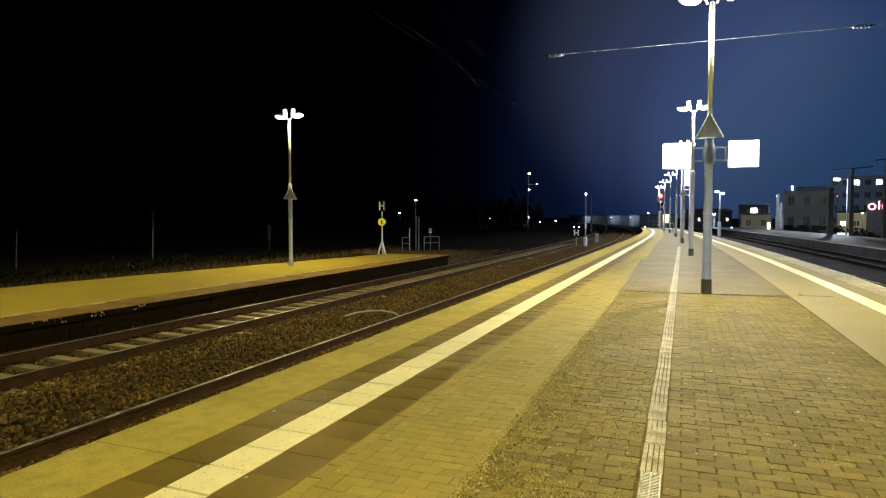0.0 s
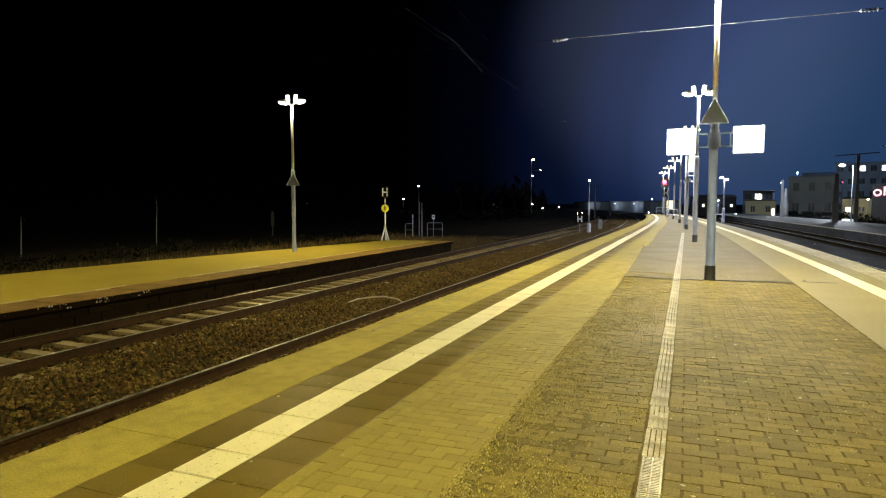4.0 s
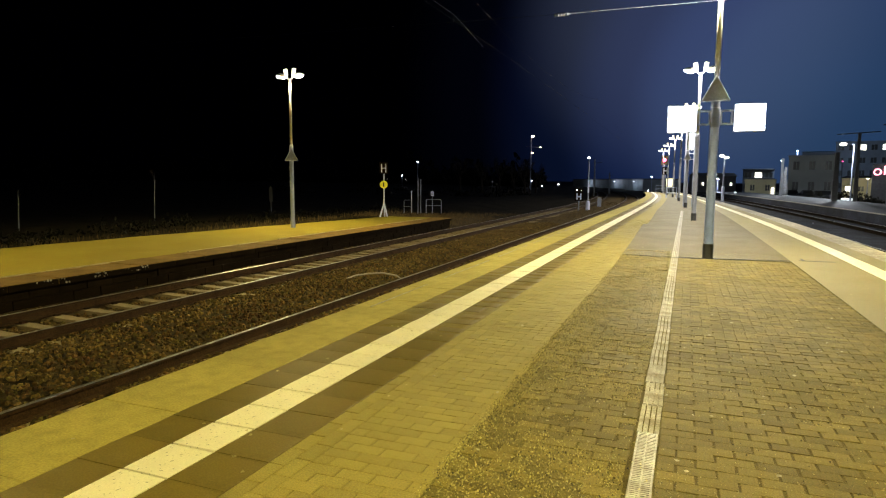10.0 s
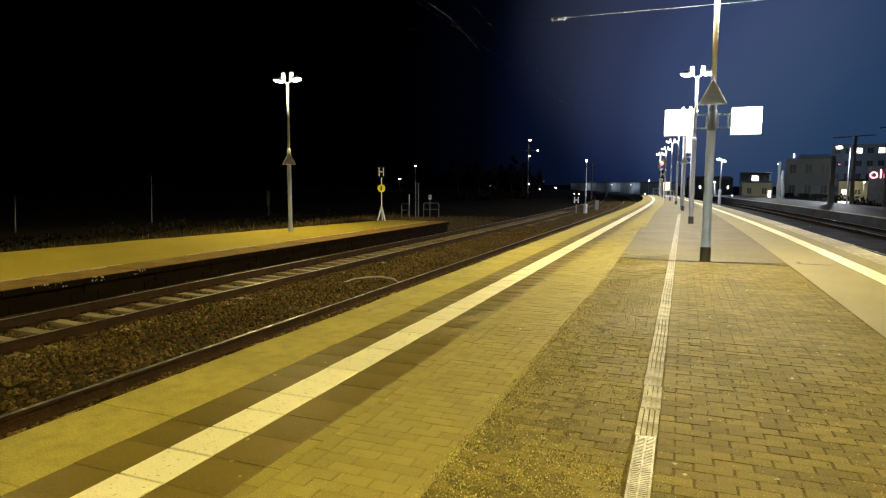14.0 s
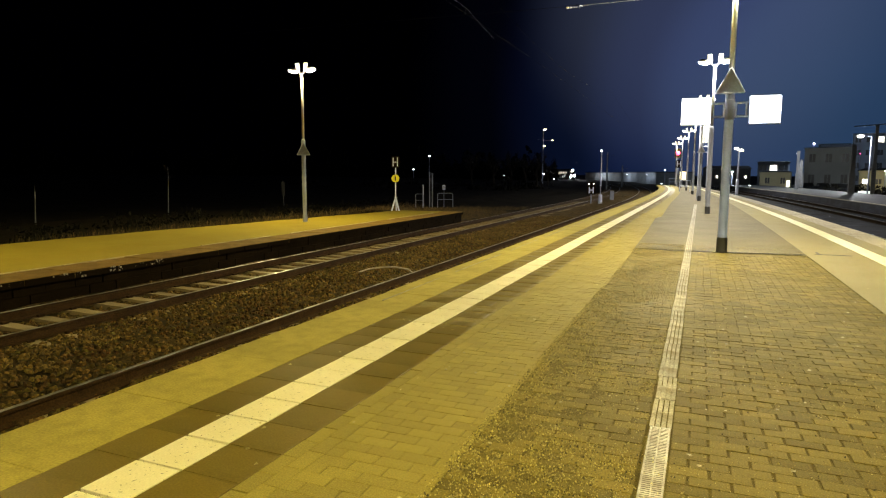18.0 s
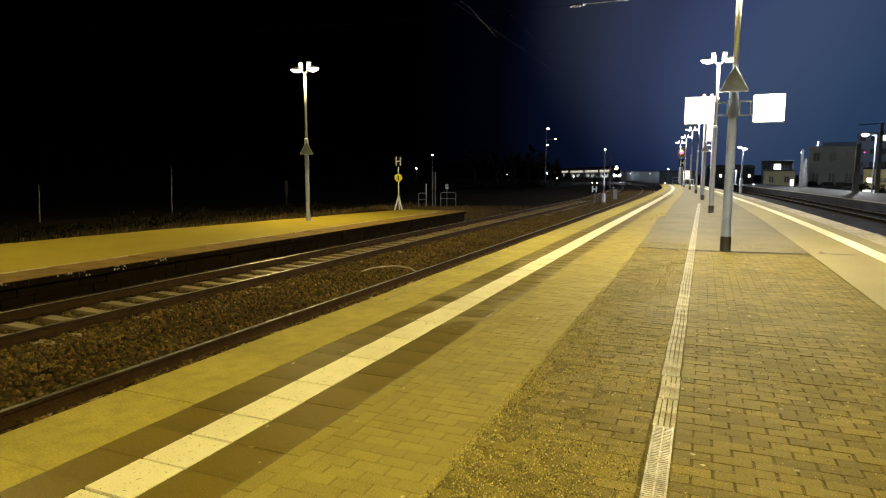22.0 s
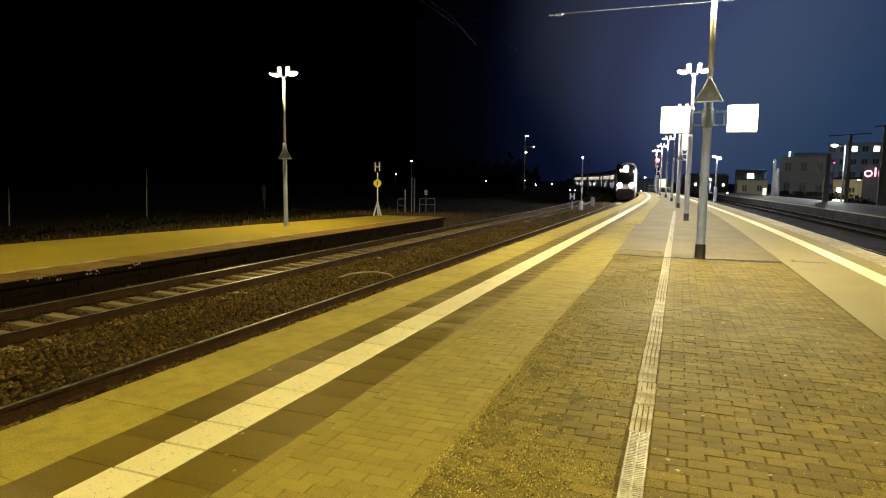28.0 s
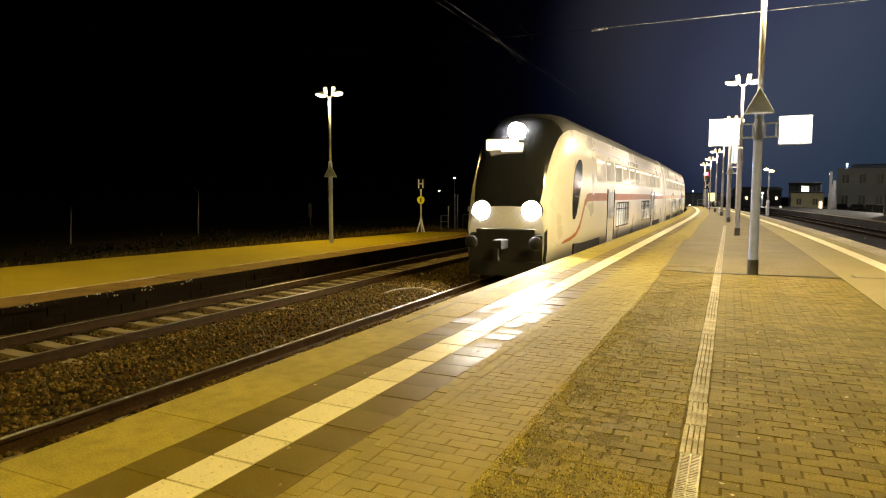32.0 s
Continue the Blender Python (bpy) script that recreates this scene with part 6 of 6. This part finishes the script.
layer("white_tile_bed", right_line(-1.25), right_line(-0.93), BACK, END, -0.07, -0.01, M_JOINT)

# pavers laid across the platform in running bond
rng = random.Random(3)


def paver_mesh(name, w, d, material):
    bm = B()
    box(bm, -w / 2, w / 2, -d / 2, d / 2, -0.05, 0.0, 0.0025)
    return finish(name, bm, material)


PIECE = {(True, True): paver_mesh("paver", 0.194, 0.0978, M_PAVE), (True, False): paver_mesh("paver", 0.094, 0.0978, M_PAVE),
         (False, True): paver_mesh("paver", 0.187, 0.0972, M_PAVE2), (False, False): paver_mesh("paver", 0.087, 0.0972, M_PAVE2)}
joined = {True: ([], []), False: ([], [])}
count = 0


def lay(cx, cy, w, d, beige, whole, turned=False):
    """One paver, as a part close by, else joined."""
    global count
    jz = rng.uniform(-0.0015, 0.001) if beige or cy > 6.5 else rng.uniform(-0.003, 0.0025)
    m = pose(cx + rng.uniform(-0.002, 0.002), cy, jz, rng.uniform(-0.8, 0.8), rng.uniform(-0.8, 0.8), rng.uniform(-1.4, 1.4) * (0.6 if beige else 1) + (90 if turned else 0))
    if 2.75 < cy < 4.35 and count < 300 and whole is not None:
        ob = new("paver", PIECE[(beige, whole)])
        ob.parent = platform
        ob.matrix_basis = m
        count += 1
        return
    worn_in = 1.0 if cy < 6.5 else 0.45   # further off the joints are trodden full
    hw, hd, b = w / 2 - (0.003 if beige else rng.uniform(0.002, 0.010)) * worn_in, d / 2 - (0.0008 if beige else rng.uniform(0.0002, 0.0026)) * worn_in, 0.002 * worn_in
    vs, fs = joined[beige]
    k = len(vs)
    for e_, z in ((0, -0.03), (0, -b), (b, 0)):
        for sx, sy in ((-1, -1), (1, -1), (1, 1), (-1, 1)):
            vs.append(tuple(m @ Vector((sx * (hw - e_), sy * (hd - e_), z))))
    fs.append((k + 8, k + 9, k + 10, k + 11))
    for r in (0, 4):
        for i in range(4):
            fs.append((k + r + i, k + r + (i + 1) % 4, k + r + 4 + (i + 1) % 4, k + r + 4 + i))


def lay_field(x0f, x1f, beige, y0=1.02, y1=26.0):
    """Rows across the platform, each shifted by half a paver, the ends cut to fit."""
    row, y = 0, y0
    while y < y1:
        x, x1 = x0f(y), x1f(y)
        if row % 2:
            lay(x + 0.05, y + 0.05, 0.1, 0.0995, beige, False)
            x += 0.1
        while x < x1 - 0.03:
            w = min(0.2, x1 - x)
            if beige or rng.random() > 0.0015:
                lay(x + w / 2, y + 0.05, w, 0.0995, beige, True if w > 0.195 else None)
            x += w
        y += 0.0995
        row += 1


for k in range(2):
    y = 1.02 + 0.1 * k
    while y < 26.0:
        lay(AXIS + 3.44 + 0.1 * k, y + 0.1, 0.2, 0.1, True, True, True)
        y += 0.2
lay_field(lambda y: AXIS + 3.59, band_l, True)
lay_field(lambda y: band_l(y) + 0.003, lambda y: -0.226, False, 1.02, 13.15)
lay_field(lambda y: -0.088, BAND_R, False, 1.02, 13.15)
for beige, material, name in ((True, M_PAVE_J, "beige_pavers"), (False, M_PAVE2_J, "grey_pavers")):
    me = bpy.data.meshes.new(name)
    me.from_pydata(joined[beige][0], [], joined[beige][1])
    me.materials.append(material)
    ob = new(name, me)
    ob.parent = platform
    tagged(ob, "beige concrete pavers in running bond" if beige else "uneven grey pavers with gritty joints", "", "", "stuff")

# trodden dirt that half buries the pavers left of the drain
bm = B()
nx, ny = 26, 330
g = []
for j in range(ny):
    row = []
    for i in range(nx):
        x, y = -1.135 + 0.034 * i, 2.2 + 0.0333 * j
        n = noise.noise((x * 2.6, y * 1.7, 4)) * 0.3 + noise.noise((x * 9, y * 8, 2)) * 0.6 + noise.noise((x * 24, y * 24, 7)) * 0.4
        edge = min(1, i / 3, (nx - 1 - i) / 9)
        row.append(bm.verts.new((x, y, -0.0065 + 0.0105 * n + 0.004 * edge - 0.006 * (1 - edge))))
    g.append(row)
for a, b in zip(g, g[1:]):
    for i in range(nx - 1):
        bm.faces.new((a[i], a[i + 1], b[i + 1], b[i]))
single("trodden_dirt", bm, M_DIRT, "trodden mossy dirt over the pavers", "dirt", "stuff", True)

# grit and weed crumbs lying in the joints of the grey pavers
verts, faces = [], []
for _ in range(48000):
    x, y = (rng.uniform(-1.18, 1.9) if rng.random() < 0.3 else -1.16 + 0.92 * rng.random() ** 1.3), 2.4 + 12 * rng.random() ** 1.5
    if noise.noise((x * 1.3, y * 0.9, 3)) < -0.1 and rng.random() < 0.75:
        continue
    r = rng.uniform(0.002, 0.006) + 0.005 * rng.random() ** 4
    k = len(verts)
    a = rng.uniform(0, 6.3)
    verts += [(x + r * math.cos(a + i * 2.09), y + r * math.sin(a + i * 2.09), -0.002) for i in range(3)] + [(x, y, r * rng.uniform(0.6, 1.3))]
    faces += [(k, k + 1, k + 3), (k + 1, k + 2, k + 3), (k + 2, k, k + 3)]
me = bpy.data.meshes.new("grit")
me.from_pydata(verts, [], faces)
me.materials.append(mat("pale_and_dark_grit", (0.5, 0.43, 0.17), 0.5, var=0.3, bump=0, islands=0.9, tint=(0.3, 0.25, 0.1)))
tagged(new("grit", me), "fine grit scattered over the pavers", "grit", "", "stuff")
# pale worn line along the edge slabs
bm = B()
for i in range(34):
    if i % 5 != 3:
        x, y, a = track(6.5 + 0.6 * i, 1.93)
        box(bm, -0.008, 0.008, 0, 0.57, -0.01, 0.0045, 0.0, pose(x, y, 0, 0, 0, math.degrees(a)))
part("worn_line", bm, M_CONC, platform, "thin pale worn line")
# pale leaf scraps
verts, faces = [], []
for _ in range(280):
    x, y = rng.uniform(-3.3, 2.5), 2.4 + 14 * rng.random() ** 1.3
    r = rng.uniform(0.008, 0.02)
    k = len(verts)
    a = rng.uniform(0, 6.3)
    verts += [(x + r * math.cos(a + q) * c, y + r * math.sin(a + q), 0.007 + rng.uniform(0, 0.008)) for q, c in ((0, 1), (1.3, 0.7), (2.6, 1), (4.4, 0.8))]
    faces.append((k, k + 1, k + 2, k + 3))
me = bpy.data.meshes.new("leaf_scraps")
me.from_pydata(verts, [], faces)
me.materials.append(mat("dry_leaf_scraps", (0.62, 0.55, 0.32), 0.6, var=0.3, bump=0, islands=0.6))
tagged(new("leaf_scraps", me), "small dry leaf scraps on the paving", "litter", "", "stuff")

# drain channel down the middle: concrete stones, one grated inlet
drain = thing("drain_channel", pose(-0.157, 0, 0), "pale concrete drain channel with a zinc grate", "drain")
bm = B()
prof = [(-0.064, -0.06), (0.064, -0.06)]
for rx in (0.05, 0.017, -0.017, -0.05):
    prof += [(rx + 0.0135, -0.007), (rx + 0.0125, 0.002), (rx + 0.009, 0.003), (rx - 0.009, 0.003), (rx - 0.0125, 0.002), (rx - 0.0135, -0.007)]
rings = [[bm.verts.new((x, y, z - (0.004 if abs(y) > 0.24 and z > 0 else 0))) for x, z in prof] for y in (-0.247, -0.236, 0.236, 0.247)]
for a, b in zip(rings, rings[1:]):
    for k in range(len(prof)):
        bm.faces.new((a[k], a[(k + 1) % len(prof)], b[(k + 1) % len(prof)], b[k]))
bm.faces.new(rings[0]), bm.faces.new(rings[-1][::-1])
bmesh.ops.recalc_face_normals(bm, faces=bm.faces)
STONE = finish("channel_stone", bm, M_CONC)
for i in range(-28, 62):
    y = 4.05 + 0.5 * i
    if (y < 4.7 or y > 4.95) and not 2.2 < y < 4.0:
        ob = new("channel_stone", STONE)
        ob.parent = drain
        ob.matrix_basis = pose(0.002 * math.sin(i * 1.7) + (0.006 if y < 4.8 else 0), y, 0.002 * math.sin(i), 0, 0, 0.5 * math.sin(i * 2.3))
bm = B()
box(bm, -0.07, 0.07, 4.58, 4.76, -0.06, -0.014), box(bm, -0.074, -0.02, 4.60, 4.70, -0.05, 0.0, 0.006), box(bm, 0.0, 0.07, 4.66, 4.8, -0.05, -0.004, 0.006)
part("broken_stone", bm, M_JOINT, drain, "broken dirty channel stone")
for y0 in (2.3, 2.8, 3.3):
    bm = B()
    box(bm, -0.05, -0.04, y0, y0 + 0.495, -0.03, 0.004), box(bm, 0.056, 0.066, y0, y0 + 0.495, -0.03, 0.004)
    for k in range(24):
        box(bm, -0.04, 0.056, y0 + 0.004 + 0.0206 * k, y0 + 0.016 + 0.0206 * k, -0.02, 0.002)
    for x in (0.008,):
        box(bm, x - 0.004, x + 0.004, y0, y0 + 0.495, -0.024, 0.003)
    part("grate", bm, M_GRATE, drain, "zinc grate")
bm = B()
box(bm, -0.08, 0.08, 2.3, 3.8, -0.06, -0.035)
part("channel_bottom", bm, M_JOINT, drain)
bm = B()
# thin dark crack-like seam of uneven width
seam = [(-1.1, 13.42), (-0.75, 13.28), (-0.43, 13.19), (-0.1, 13.2), (0.31, 13.26), (0.75, 13.33), (1.13, 13.40), (1.5, 13.45), (1.93, 13.50)]
rings = [[bm.verts.new((x, y + dy, z)) for dy, z in ((-w, -0.02), (w, -0.02), (w, 0.003), (-w, 0.003))] for (x, y), w in zip(seam, (0.01, 0.022, 0.03, 0.028, 0.03, 0.024, 0.028, 0.024, 0.008))]
for a, b in zip(rings, rings[1:]):
    for k in range(4):
        bm.faces.new((a[k], b[k], b[(k + 1) % 4], a[(k + 1) % 4]))
bm.faces.new(rings[0]), bm.faces.new(rings[-1][::-1])
bmesh.ops.recalc_face_normals(bm, faces=bm.faces)
single("cross_seam", bm, M_DARKSTEEL, "dark crooked seam across the pavers", "drain")
bm = B()
box(bm, 2.1, 2.7, 13.6, 13.66, -0.02, 0.003, 0.002), box(bm, 2.15, 2.2, 13.66, 14.0, -0.02, 0.003, 0.002)
single("asphalt_crack_seal", bm, M_DARKSTEEL, "dark tar seam in the asphalt", "seam")


def motions():
    for i, car in enumerate(CARS):
        walk(car, [(0.5 * k, car_pose(i, 0.5 * k)) for k in range(65)])


motions()
